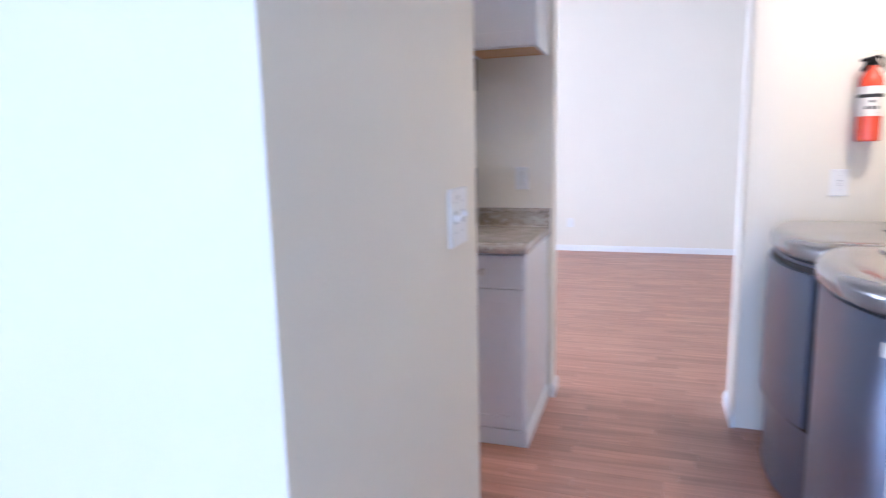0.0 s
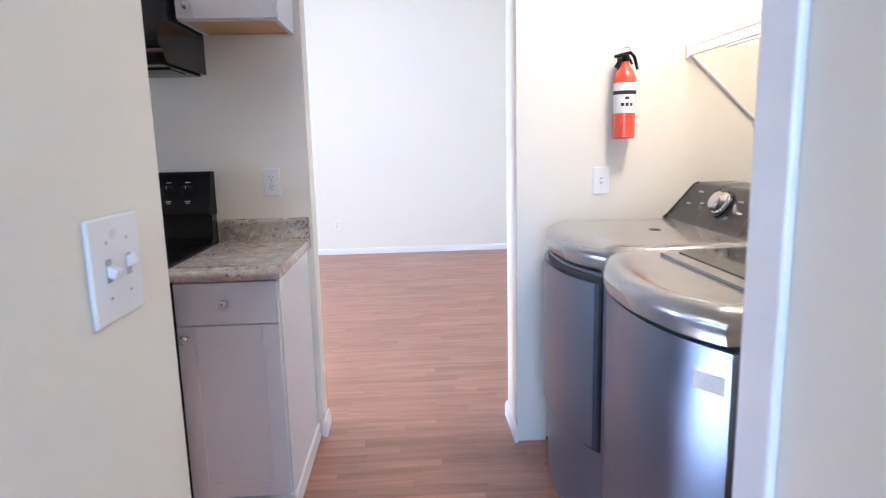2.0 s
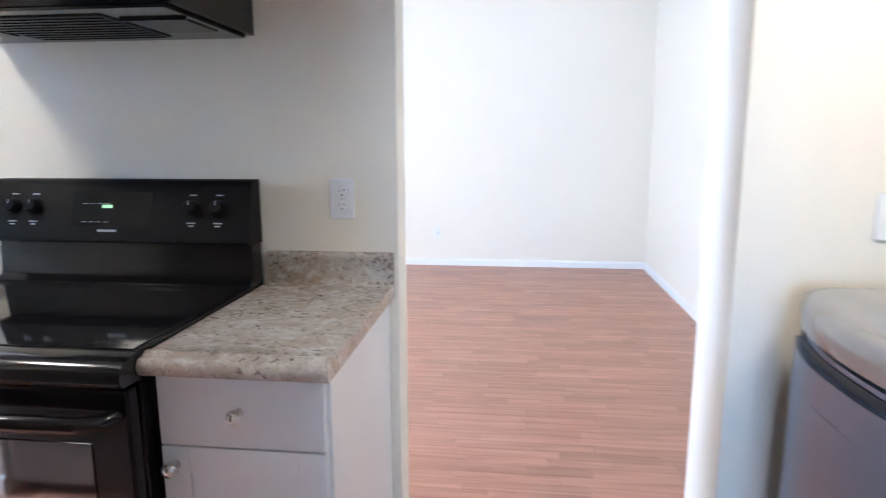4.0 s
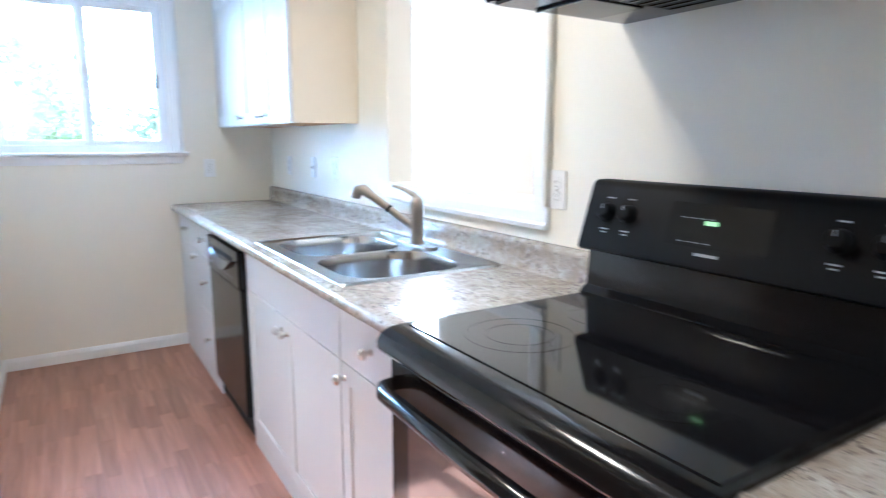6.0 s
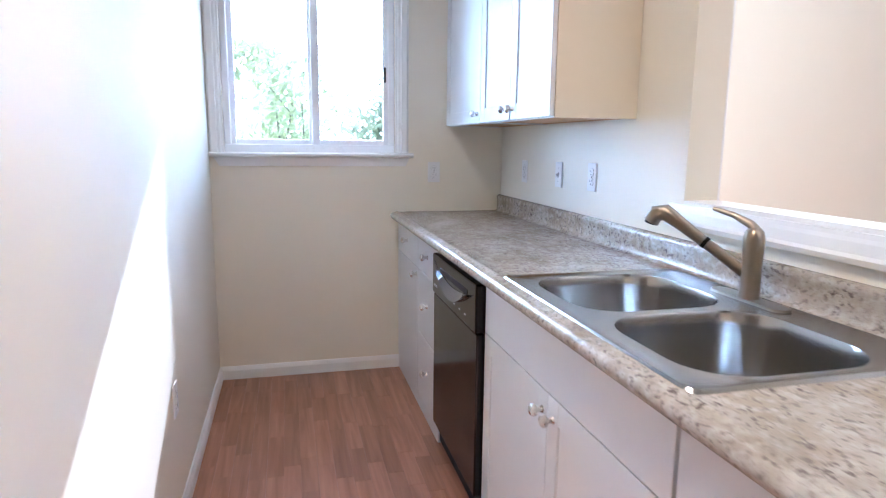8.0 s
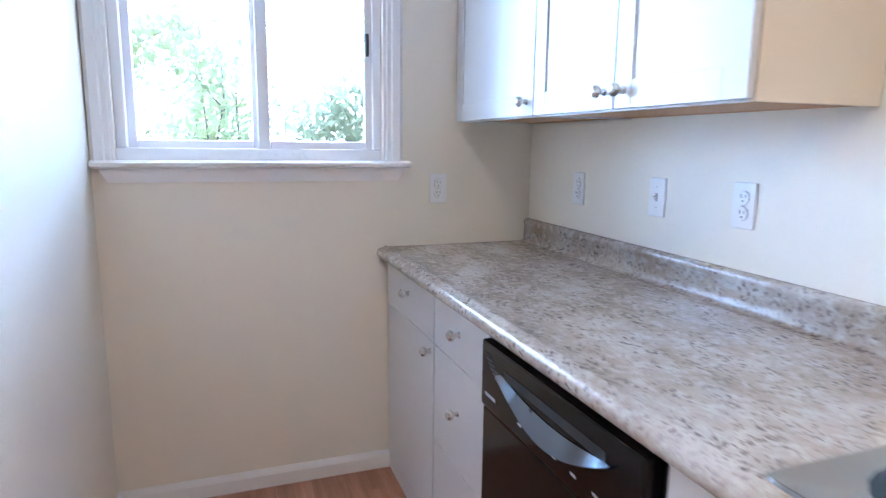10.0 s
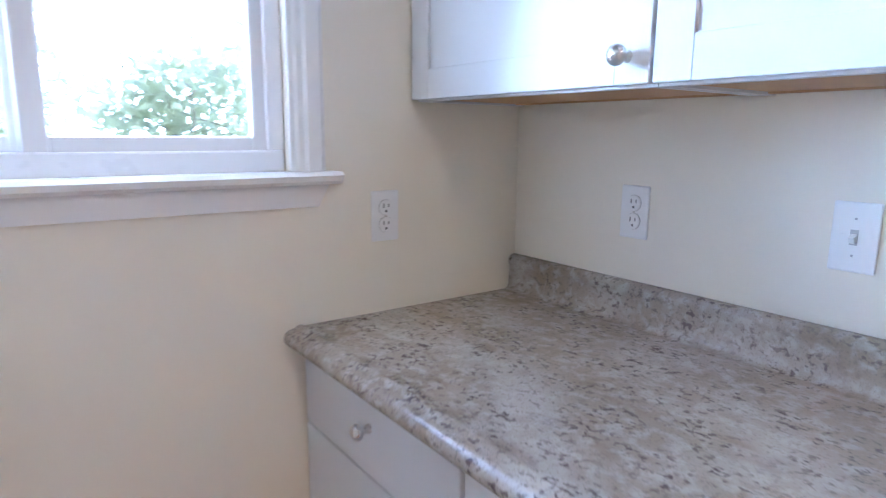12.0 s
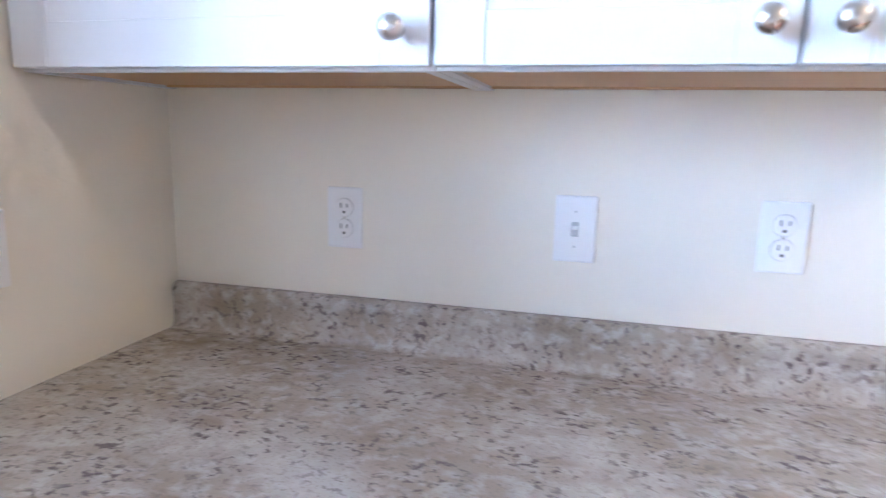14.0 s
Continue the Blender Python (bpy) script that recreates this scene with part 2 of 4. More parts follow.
def plank_wood():
    m = bpy.data.materials.new("cherry_laminate_floor")
    m.use_nodes = True
    t = m.node_tree
    b = t.nodes["Principled BSDF"]
    geo, info = t.nodes.new("ShaderNodeNewGeometry"), t.nodes.new("ShaderNodeObjectInfo")
    add = t.nodes.new("ShaderNodeMath")
    t.links.new(geo.outputs["Random Per Island"], add.inputs[0])
    t.links.new(info.outputs["Random"], add.inputs[1])
    fr = t.nodes.new("ShaderNodeMath")
    fr.operation = 'FRACT'
    t.links.new(add.outputs[0], fr.inputs[0])
    shift = t.nodes.new("ShaderNodeMath")
    shift.operation = 'MULTIPLY'
    shift.inputs[1].default_value = 40
    t.links.new(fr.outputs[0], shift.inputs[0])
    mp = t.nodes.new("ShaderNodeMapping")
    mp.inputs["Scale"].default_value = (2.2, 34, 1)
    t.links.new(geo.outputs["Position"], mp.inputs[0])
    vec = t.nodes.new("ShaderNodeVectorMath")
    t.links.new(mp.outputs[0], vec.inputs[0])
    t.links.new(shift.outputs[0], vec.inputs[1])
    n = t.nodes.new("ShaderNodeTexNoise")
    n.inputs["Scale"].default_value, n.inputs["Detail"].default_value, n.inputs["Distortion"].default_value = 1.0, 6, 0.6
    t.links.new(vec.outputs[0], n.inputs["Vector"])
    r = t.nodes.new("ShaderNodeValToRGB")
    r.color_ramp.elements[0].position, r.color_ramp.elements[0].color = 0.28, (0.285, 0.122, 0.070, 1)
    r.color_ramp.elements[1].position, r.color_ramp.elements[1].color = 0.72, (0.47, 0.235, 0.145, 1)
    t.links.new(n.outputs[0], r.inputs[0])
    tone = t.nodes.new("ShaderNodeValToRGB")
    tone.color_ramp.elements[0].color, tone.color_ramp.elements[1].color = (0.84, 0.82, 0.81, 1), (1.12, 1.13, 1.14, 1)
    t.links.new(fr.outputs[0], tone.inputs[0])
    mul = t.nodes.new("ShaderNodeMix")
    mul.data_type, mul.blend_type = 'RGBA', 'MULTIPLY'
    mul.inputs[0].default_value = 1
    t.links.new(r.outputs[0], mul.inputs[6])
    t.links.new(tone.outputs[0], mul.inputs[7])
    t.links.new(mul.outputs[2], b.inputs["Base Color"])
    b.inputs["Roughness"].default_value = 0.34
    b.inputs["Specular IOR Level"].default_value = 0.75
    bp = t.nodes.new("ShaderNodeBump")
    bp.inputs["Strength"].default_value, bp.inputs["Distance"].default_value = 0.06, 0.002
    t.links.new(n.outputs[0], bp.inputs["Height"])
    t.links.new(bp.outputs[0], b.inputs["Normal"])
    return m


def glass_pane():
    m = bpy.data.materials.new("window_glass")
    m.use_nodes = True
    b = m.node_tree.nodes["Principled BSDF"]
    b.inputs["Base Color"].default_value = (0.96, 0.98, 0.98, 1)
    b.inputs["Roughness"].default_value = 0.0
    b.inputs["IOR"].default_value = 1.05
    b.inputs["Transmission Weight"].default_value = 1.0
    return m


def leaf_material(name, color):
    m = material(name, color, 0.5, 0, 0.35, 2.5, 30, 0)
    b = m.node_tree.nodes["Principled BSDF"]
    t = m.node_tree
    tr = t.nodes.new("ShaderNodeBsdfTranslucent")
    # constant offset bleaches the leaves: glare of the bright outdoors put into their colour
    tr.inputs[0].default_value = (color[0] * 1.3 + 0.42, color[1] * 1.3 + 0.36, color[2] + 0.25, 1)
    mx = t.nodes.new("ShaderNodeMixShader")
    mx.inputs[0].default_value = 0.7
    t.links.new(b.outputs[0], mx.inputs[1])
    t.links.new(tr.outputs[0], mx.inputs[2])
    t.links.new(mx.outputs[0], t.nodes["Material Output"].inputs[0])
    return m


def emissive(name, color, strength):
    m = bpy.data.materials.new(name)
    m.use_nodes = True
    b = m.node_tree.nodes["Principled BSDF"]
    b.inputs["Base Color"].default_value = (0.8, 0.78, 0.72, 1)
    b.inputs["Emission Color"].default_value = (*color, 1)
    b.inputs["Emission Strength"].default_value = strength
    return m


STONE = laminate_stone()
PLANK = plank_wood()
GLASS = glass_pane()
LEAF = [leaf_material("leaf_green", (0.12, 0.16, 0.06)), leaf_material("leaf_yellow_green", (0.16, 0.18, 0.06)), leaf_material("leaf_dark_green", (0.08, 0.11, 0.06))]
# the backdrop's emission is added as window daylight; the next two are lit parts
BACKDROP_GLOW = emissive("backdrop_daylight_glow", (0.66, 0.84, 1.0), 6.5)
GLOW = emissive("lamp_diffuser", (1.0, 0.82, 0.6), 1.0)
GREEN_DIGITS = emissive("display_digits", (0.35, 1.0, 0.15), 0.12)

# ---- structure ----
H = 2.44
LH = 3.4           # living room, higher
ENDX = 4.192       # end of the sink wall
HALLX = 4.29       # hall wall with the light switch
EASTX = 5.055      # wall of the laundry closet
LIVE = 5.89
FARY = 4.78
SOUTH = -1.60

# west wall of the kitchen with its window
WY0, WY1, WZ0, WZ1 = -1.525, -0.625, 1.238, 2.13
bm = box(-0.15, 0, -2.40, WY0, 0, H)
box(-0.15, 0, WY1, 0.0, 0, H, bm=bm)
box(-0.15, 0, WY0, WY1, 0, WZ0, bm=bm)
box(-0.15, 0, WY0, WY1, WZ1, H, bm=bm)
structure("wall_west", bm, WALL, "cream painted wall with a window opening", "wall")

# sink wall with the pass-through
PX0, PX1, PZ0, PZ1 = 1.725, 2.715, 1.115, 2.05
bm = box(-0.15, PX0, 0, 0.12, 0, LH)
box(PX1, ENDX, 0, 0.12, 0, LH, bm=bm)
box(PX0, PX1, 0, 0.12, 0, PZ0, bm=bm)
box(PX0, PX1, 0, 0.12, PZ1, LH, bm=bm)
structure("wall_north", bm, WALL, "cream painted wall with a pass-through opening", "wall")

structure("wall_south", box(0, 2.622, SOUTH - 0.12, SOUTH, 0, H), WALL, "cream painted wall opposite the sink counter", "wall")
structure("wall_alcove_west", box(2.502, 2.622, -2.40, SOUTH - 0.12, 0, H), WALL, "painted return wall of the alcove", "wall")
structure("wall_alcove_back", box(-0.15, HALLX, -2.60, -2.40, 0, H), WALL, "painted wall at the back of the alcove", "wall")
structure("wall_hall", box(HALLX - 0.12, HALLX, -2.40, -1.825, 0, H), WALL, "grey-white painted hall wall with a light switch", "wall")

# laundry closet
CY0, CY1 = -1.785, -0.14
NEARX = 5.128      # hall face beside the closet
bm = box(EASTX, EASTX + 0.125, CY1, 0.12, 0, H - 0.002)
box(NEARX, NEARX + 0.11, -6.3, CY0, 0, H, bm=bm)
box(EASTX, EASTX + 0.125, CY0, CY1, 2.06, H, bm=bm)
structure("wall_east", bm, WALL, "painted wall with the laundry closet opening", "wall")
structure("wall_closet_north", box(EASTX + 0.125, 6.20, -0.11, 0.12, 0, H), WALL, "warm white closet wall with a fire extinguisher", "wall")
structure("wall_closet_east", box(6.08, 6.20, -1.92, -0.11, 0, H), WALL, "white closet back wall", "wall")
structure("wall_closet_south", box(EASTX + 0.125, 6.20, -2.04, -1.92, 0, H), WALL, "white closet side wall", "wall")

# living room
structure("wall_living_north", box(-0.15, 6.02, FARY, FARY + 0.12, 0, LH), WALL, "plain white living room wall", "wall")
# the opening is unseen, added to hold the living room fill lamp
bm = box(-0.15, 0, 0.12, 0.25, 0, LH)
box(-0.15, 0, 1.31, FARY, 0, LH, bm=bm)
box(-0.15, 0, 0.25, 1.31, 2.30, LH, bm=bm)
box(-0.15, 0, 0.25, 1.31, 0, 0.94, bm=bm)
structure("wall_living_west", bm, WALL, "plain white living room wall with an unseen opening added for the fill lamp", "wall")
structure("wall_living_east", box(LIVE, 6.02, 0.12, FARY, 0, LH), WALL, "plain white living room wall", "wall")

# unseen dining end of the hall, added behind the start with a lamp opening
structure("wall_dining_west", box(1.2, 1.32, -6.3, -2.56, 0, H), WALL, "plain white wall", "wall")
bm = box(1.32, 3.3, -6.3, -6.18, 0, H)
box(5.0, NEARX, -6.3, -6.18, 0, H, bm=bm)
box(3.3, 5.0, -6.3, -6.18, 0, 0.65, bm=bm)
box(3.3, 5.0, -6.3, -6.18, 2.15, H, bm=bm)
structure("wall_dining_south", bm, WALL, "unseen plain white wall with an opening added for the fill lamp", "wall")
structure("ceiling", box(-0.15, 6.2, -2.56, 0.0, H, H + 0.15), CEIL, "flat white ceiling", "ceiling")
structure("ceiling_dining", box(1.2, NEARX + 0.11, -6.3, -2.56, H, H + 0.15), CEIL, "flat white ceiling", "ceiling")
structure("wall_living_south", box(ENDX, 6.02, 0.0, 0.12, H, LH), WALL, "white wall above the opening to the living room", "wall")
structure("ceiling_living", box(-0.15, 6.02, 0.0, FARY + 0.12, LH, LH + 0.15), CEIL, "high white living room ceiling", "ceiling")

# baseboards: a board with an eased top edge
BP = [(0, 0), (0.014, 0), (0.014, 0.050), (0.010, 0.062), (0.005, 0.072), (0, 0.072)]


def baseboard(a, b, axis, at, out):
    """Along axis from a to b, on the wall face at 'at', standing out towards out (+1 or -1)."""
    return structure("baseboard", prism([(at + out * p, q) for p, q in BP], axis, a, b), TRIM, "white painted baseboard along the wall", "baseboard")


baseboard(SOUTH, -0.60, "y", 0.0, 1)
baseboard(0.014, 2.622, "x", SOUTH, 1)
baseboard(-0.014, 0.134, "y", ENDX, 1)
baseboard(4.185, ENDX, "x", 0.0, -1)
baseboard(CY1 - 0.014, 0.134, "y", EASTX, -1)
baseboard(EASTX + 0.139, 6.08, "x", -0.11, -1)
baseboard(0.0, LIVE, "x", FARY, -1)
baseboard(0.134, FARY - 0.014, "y", LIVE, -1)
baseboard(0.12, FARY - 0.014, "y", 0.0, 1)
baseboard(EASTX + 0.125, LIVE, "x", 0.12, 1)
baseboard(0.0, ENDX, "x", 0.12, 1)
baseboard(-6.18, CY0 - 0.088, "y", NEARX, -1)


# window: stool, apron, casing, vinyl slider
win = structure("window_1", box(-0.095, -0.02, WY0, WY1, WZ0, WZ0 + 0.045, 0.004), VINYL, "white vinyl sliding window in a painted casing", "window")


def sub(name, bm, m, label="", smooth=False):
    return part(name, bm, m, win, label, smooth)


sub("window_frame", box(-0.095, -0.02, WY0, WY0 + 0.035, WZ0 + 0.045, WZ1, 0.004), VINYL)
sub("window_frame", box(-0.095, -0.02, WY1 - 0.035, WY1, WZ0 + 0.045, WZ1, 0.004), VINYL)
sub("window_frame", box(-0.095, -0.02, WY0 + 0.035, WY1 - 0.035, WZ1 - 0.04, WZ1, 0.004), VINYL)
MY = -1.062


def sash(y0, y1, x0, x1):
    z0, z1, w = WZ0 + 0.03, WZ1 - 0.03, 0.042
    for a in (box(x0, x1, y0, y0 + w, z0, z1, 0.004), box(x0, x1, y1 - w, y1, z0, z1, 0.004), box(x0, x1, y0 + w, y1 - w, z0, z0 + w, 0.004), box(x0, x1, y0 + w, y1 - w, z1 - w, z1, 0.004)):
        sub("sash_rail", a, VINYL)
    g = sub("pane", box((x0 + x1) / 2 - 0.003, (x0 + x1) / 2 + 0.003, y0 + w - 0.005, y1 - w + 0.005, z0 + w - 0.005, z1 - w + 0.005), GLASS, "clear glass pane")
    g.visible_shadow = False


sash(WY0 + 0.02, MY + 0.016, -0.085, -0.060)
sash(MY - 0.010, WY1 - 0.02, -0.055, -0.030)
sub("latch", box(-0.032, -0.018, WY1 - 0.058, WY1 - 0.046, 1.62, 1.70, 0.003), SLOT, "dark sash latch")
# casing with stepped profile
CW = 0.072
CP = [(0, 0), (CW, 0), (CW, 0.014), (CW - 0.012, 0.022), (0.034, 0.020), (0.028, 0.013), (0.016, 0.013), (0.010, 0.009), (0, 0.009)]
for y, s in ((WY1, 1), (WY0, -1)):
    sub("casing", prism([(d, y + s * p) for p, d in CP], "z", WZ0, WZ1 + CW), TRIM)
sub("casing", prism([(d, WZ1 + p) for p, d in CP], "y", WY0, WY1), TRIM)
SP = [(-0.02, WZ0 - 0.022), (0.042, WZ0 - 0.022), (0.052, WZ0 - 0.015), (0.056, WZ0 - 0.004), (0.048, WZ0 + 0.003), (-0.02, WZ0 + 0.003)]
sub("window_sill", prism(SP, "y", SOUTH + 0.004, WY1 + CW + 0.022), TRIM)
bm = bmesh.new()
z1, z0 = WZ0 - 0.022, WZ0 - 0.070
ya, yb = WY0 - CW + 0.03, WY1 + CW + 0.005
lo = [(0.0, ya + 0.015, z0), (0.0, yb - 0.02, z0), (0.0, yb, z1), (0.0, ya - 0.01, z1)]
hi = [(0.012, ya + 0.015, z0), (0.012, yb - 0.02, z0), (0.022, yb, z1), (0.022, ya - 0.01, z1)]
va, vb = [bm.verts.new(p) for p in lo], [bm.verts.new(p) for p in hi]
bm.faces.new(va), bm.faces.new(vb)
for i in range(4):
    bm.faces.new((va[i], va[(i + 1) % 4], vb[(i + 1) % 4], vb[i]))
sub("apron", bm, TRIM)

# pass-through trim
pt = structure("pass_through_trim", box(PX0, PX1, 0.0, 0.12, PZ0, PZ0 + 0.012), TRIM, "white painted casing round the pass-through", "trim")
PW = 0.07
QP = [(0, 0), (PW, 0), (PW, 0.020), (PW - 0.014, 0.024), (PW - 0.022, 0.016), (0.022, 0.013), (0.012, 0.010), (0, 0.008)]
for y, s in ((0.0, -1), (0.12, 1)):
    part("casing", prism([(y + s * d, PZ0 - p) for p, d in QP], "x", PX0 - PW, PX1 + PW), TRIM, pt)
    part("casing", prism([(y + s * d, PZ1 + p) for p, d in QP], "x", PX0 - PW, PX1 + PW), TRIM, pt)
    part("casing", prism([(PX1 + p, y + s * d) for p, d in QP], "z", PZ0, PZ1), TRIM, pt)
    if s > 0:
        part("casing", prism([(PX0 - p, y + s * d) for p, d in QP], "z", PZ0, PZ1), TRIM, pt)

# closet casing
ct = structure("closet_trim", box(NEARX, NEARX + 0.11, CY0, CY0 + 0.012, 0, 2.05), TRIM, "white painted jamb and casing of the laundry closet", "trim")
part("casing", box(NEARX - 0.016, NEARX, CY0 - 0.085, CY0 + 0.006, 0, 2.055, 0.005), TRIM, ct)
part("casing", box(EASTX - 0.016, EASTX, CY0 + 0.006, CY1, 2.05, 2.115, 0.004), TRIM, ct)

# unseen window frames, added round the openings of the living and dining fill lamps
lw = structure("window_2", box(-0.13, -0.08, 0.25, 1.31, 2.26, 2.30), VINYL, "white frame of an unseen living room window added round the fill lamp", "window")
for y in (0.25, 1.27):
    part("window_frame", box(-0.13, -0.08, y, y + 0.04, 0.94, 2.26), VINYL, lw)
# panel added behind the lamp to stop the sun entering here
part("sun_blocker", box(-0.125, -0.118, 0.29, 1.27, 0.94, 2.26), TRIM, lw, "unseen white panel added to keep the sun out")
dw2 = structure("window_3", box(3.3, 5.0, -6.28, -6.22, 0.65, 0.70), VINYL, "white frame of an unseen window added for the dining fill lamp", "window")
part("window_frame", box(4.12, 4.18, -6.28, -6.24, 0.70, 2.15), VINYL, dw2)


# ---- plates ----
def knob(parent, x, y, z, m=NICKEL):
    """A mushroom knob standing out towards -y."""
    return part("knob", lathe([(0.0100, 0), (0.0090, 0.003), (0.0065, 0.008), (0.0070, 0.014), (0.0120, 0.017), (0.0155, 0.021), (0.0162, 0.025), (0.0148, 0.030), (0.0105, 0.034), (0.005, 0.036), (0.0, 0.0365)], (x, y, z), (0, -1, 0), 18), m, parent, "satin nickel knob", True)


def wall_plate(name, kind, wide=0.070):
    """Faces -y, centred on the origin."""
    o = thing(name, 0, 0, 0, {"outlet": "white duplex outlet in a wall plate", "switch": "white toggle light switch in a wall plate", "double": "white two-gang light switch plate"}[kind], "outlet" if kind == "outlet" else "light switch")
    part("plate", box(-wide / 2, wide / 2, -0.006, 0, -0.057, 0.057, 0.0028), PLATE, o)
    if kind == "outlet":
        for z in (0.0195, -0.0195):
            part("socket_gap", lathe([(0.0178, 0), (0.0178, 0.0006), (0, 0.0006)], (0, -0.006, z), (0, -1, 0), 20), GAP, o)
            f = part("socket", lathe([(0.0172, 0), (0.0172, 0.0022), (0.016, 0.003), (0, 0.003)], (0, -0.006, z), (0, -1, 0), 20), PLATE, o)
            for x, h in ((-0.0062, 0.0095), (0.0062, 0.0075)):
                part("slot", box(x - 0.0011, x + 0.0011, -0.0094, -0.0088, z + 0.002 - h / 2 + 0.002, z + 0.004 + h / 2), SLOT, f)
            part("slot", box(-0.0024, 0.0024, -0.0094, -0.0088, z - 0.011, z - 0.0062), SLOT, f)
        part("screw", lathe([(0.003, 0), (0.003, 0.001), (0, 0.0014)], (0, -0.006, 0), (0, -1, 0), 8), NICKEL, o)
    else:
        for x in ((0,) if kind == "switch" else (-0.023, 0.023)):
            s = part("slot", box(x - 0.0058, x + 0.0058, -0.0068, -0.005, -0.0125, 0.0125), PRINT, o)
            bmx = box(x - 0.0048, x + 0.0048, -0.017, -0.004, -0.005, 0.007, 0.0012)
            bmesh.ops.rotate(bmx, verts=bmx.verts, cent=(x, -0.004, 0), matrix=Matrix.Rotation(radians(24 if x <= 0 else -24), 3, 'X'))
            part("toggle", bmx, PLATE, s)
            for z in (0.030, -0.030):
                part("screw", lathe([(0.0020, 0), (0.0020, 0.001), (0, 0.0013)], (x, -0.006, z), (0, -1, 0), 8), PRINT, o)
    return o


outlet = wall_plate("outlet", "outlet")
outlet.matrix_basis = pose(0.375, 0, 1.157)
tagged(outlet, group="counter outlets")
for x, y, z, rz in ((1.117, 0, 1.167, 0), (2.818, 0, 1.168, 0), (4.034, 0, 1.158, 0), (0, -0.405, 1.136, 90), (1.31, SOUTH, 0.44, 180), (3.72, FARY, 0.36, 0)):
    copy_thing(outlet, pose(x, y, z, 0, 0, rz))
switch = wall_plate("light_switch", "switch")
switch.matrix_basis = pose(0.797, 0, 1.161)
copy_thing(switch, pose(5.415, -0.11, 1.135))
dbl = wall_plate("light_switch", "double", 0.115)
dbl.matrix_basis = pose(HALLX, -1.972, 1.179, 0, 0, 90)


# ---- cabinets ----
FY = -0.61    # face of the base cabinets


def shaker(x0, x1, z0, z1, y, parent, stile=0.058, depth=0.006):
    """A framed door facing -y: recessed flat panel with stiles and rails 19 mm thick. Returns the door."""
    d = part("door", box(x0 + stile - 0.002, x1 - stile + 0.002, y + depth, y + 0.017, z0 + stile - 0.002, z1 - stile + 0.002), CABW, parent)
    for xa in (x0, x1 - stile):
        part("stile", box(xa, xa + stile, y, y + 0.019, z0, z1, 0.0015, 1), CABW, d)
    for za in (z0, z1 - stile):
        part("rail", box(x0 + stile, x1 - stile, y + 0.0002, y + 0.019, za, za + stile, 0.001, 1), CABW, d)
    return d


def base_cabinet(x0, x1, label, fronts, east=False, sink_below=False):
    """fronts: (kind, x0, x1, z0, z1, knob x, knob z)."""
    o = thing("base_cabinet", (x0 + x1) / 2, -0.3, 0, label, "cabinet", "base cabinets under the counter")
    b = box(x0, x1, FY + 0.021, -0.005, 0.0, 0.868 if not sink_below else 0.70)
    part("body", b, CABW, o)
    part("plinth", box(x0, x1 + (0.004 if east else 0), FY + 0.004, FY + 0.021, 0.0, 0.075, 0.002), CABW, o)
    if east:
        part("plinth", box(x1, x1 + 0.012, FY + 0.004, -0.014, 0.0, 0.07, 0.002), TRIM, o)
    for kind, a, c, z0, z1, kx, kz in fronts:
        nm = "drawer_front" if kind == "drawer" else "door" if kind == "slab" else "panel"
        g = 0.0018
        f = shaker(a + g, c - g, z0 + g, z1 - g, FY, o) if kind == "door" else part(nm, box(a + g, c - g, FY, FY + 0.019, z0 + g, z1 - g, 0.0025), CABW, o)
        if kx is not None:
            knob(f, kx, FY, kz)
    return o


base_cabinet(0.004, 0.558, "white base cabinet with one drawer and one door", [("drawer", 0.006, 0.556, 0.70, 0.864, 0.285, 0.795), ("slab", 0.006, 0.556, 0.08, 0.70, 0.525, 0.665)])
base_cabinet(0.560, 0.974, "white base cabinet with a stack of three drawers", [("drawer", 0.562, 0.972, 0.70, 0.864, 0.767, 0.790), ("drawer", 0.562, 0.972, 0.39, 0.70, 0.767, 0.56), ("drawer", 0.562, 0.972, 0.08, 0.39, 0.767, 0.24)])
base_cabinet(1.604, 2.608, "white sink base cabinet with two doors", [("panel", 1.606, 2.606, 0.70, 0.864, None, None), ("door", 1.606, 2.106, 0.08, 0.70, 2.075, 0.645), ("door", 2.106, 2.606, 0.08, 0.70, 2.140, 0.645)], sink_below=True)
base_cabinet(2.610, 3.028, "narrow white base cabinet with a drawer and a door", [("drawer", 2.612, 3.026, 0.70, 0.864, 2.815, 0.782), ("door", 2.612, 3.026, 0.08, 0.70, 2.640, 0.655)])
base_cabinet(3.812, 4.165, "small white end cabinet with a drawer and a door", [("drawer", 3.814, 4.160, 0.715, 0.864, 3.985, 0.792), ("door", 3.814, 4.160, 0.08, 0.715, 3.845, 0.675)], True)


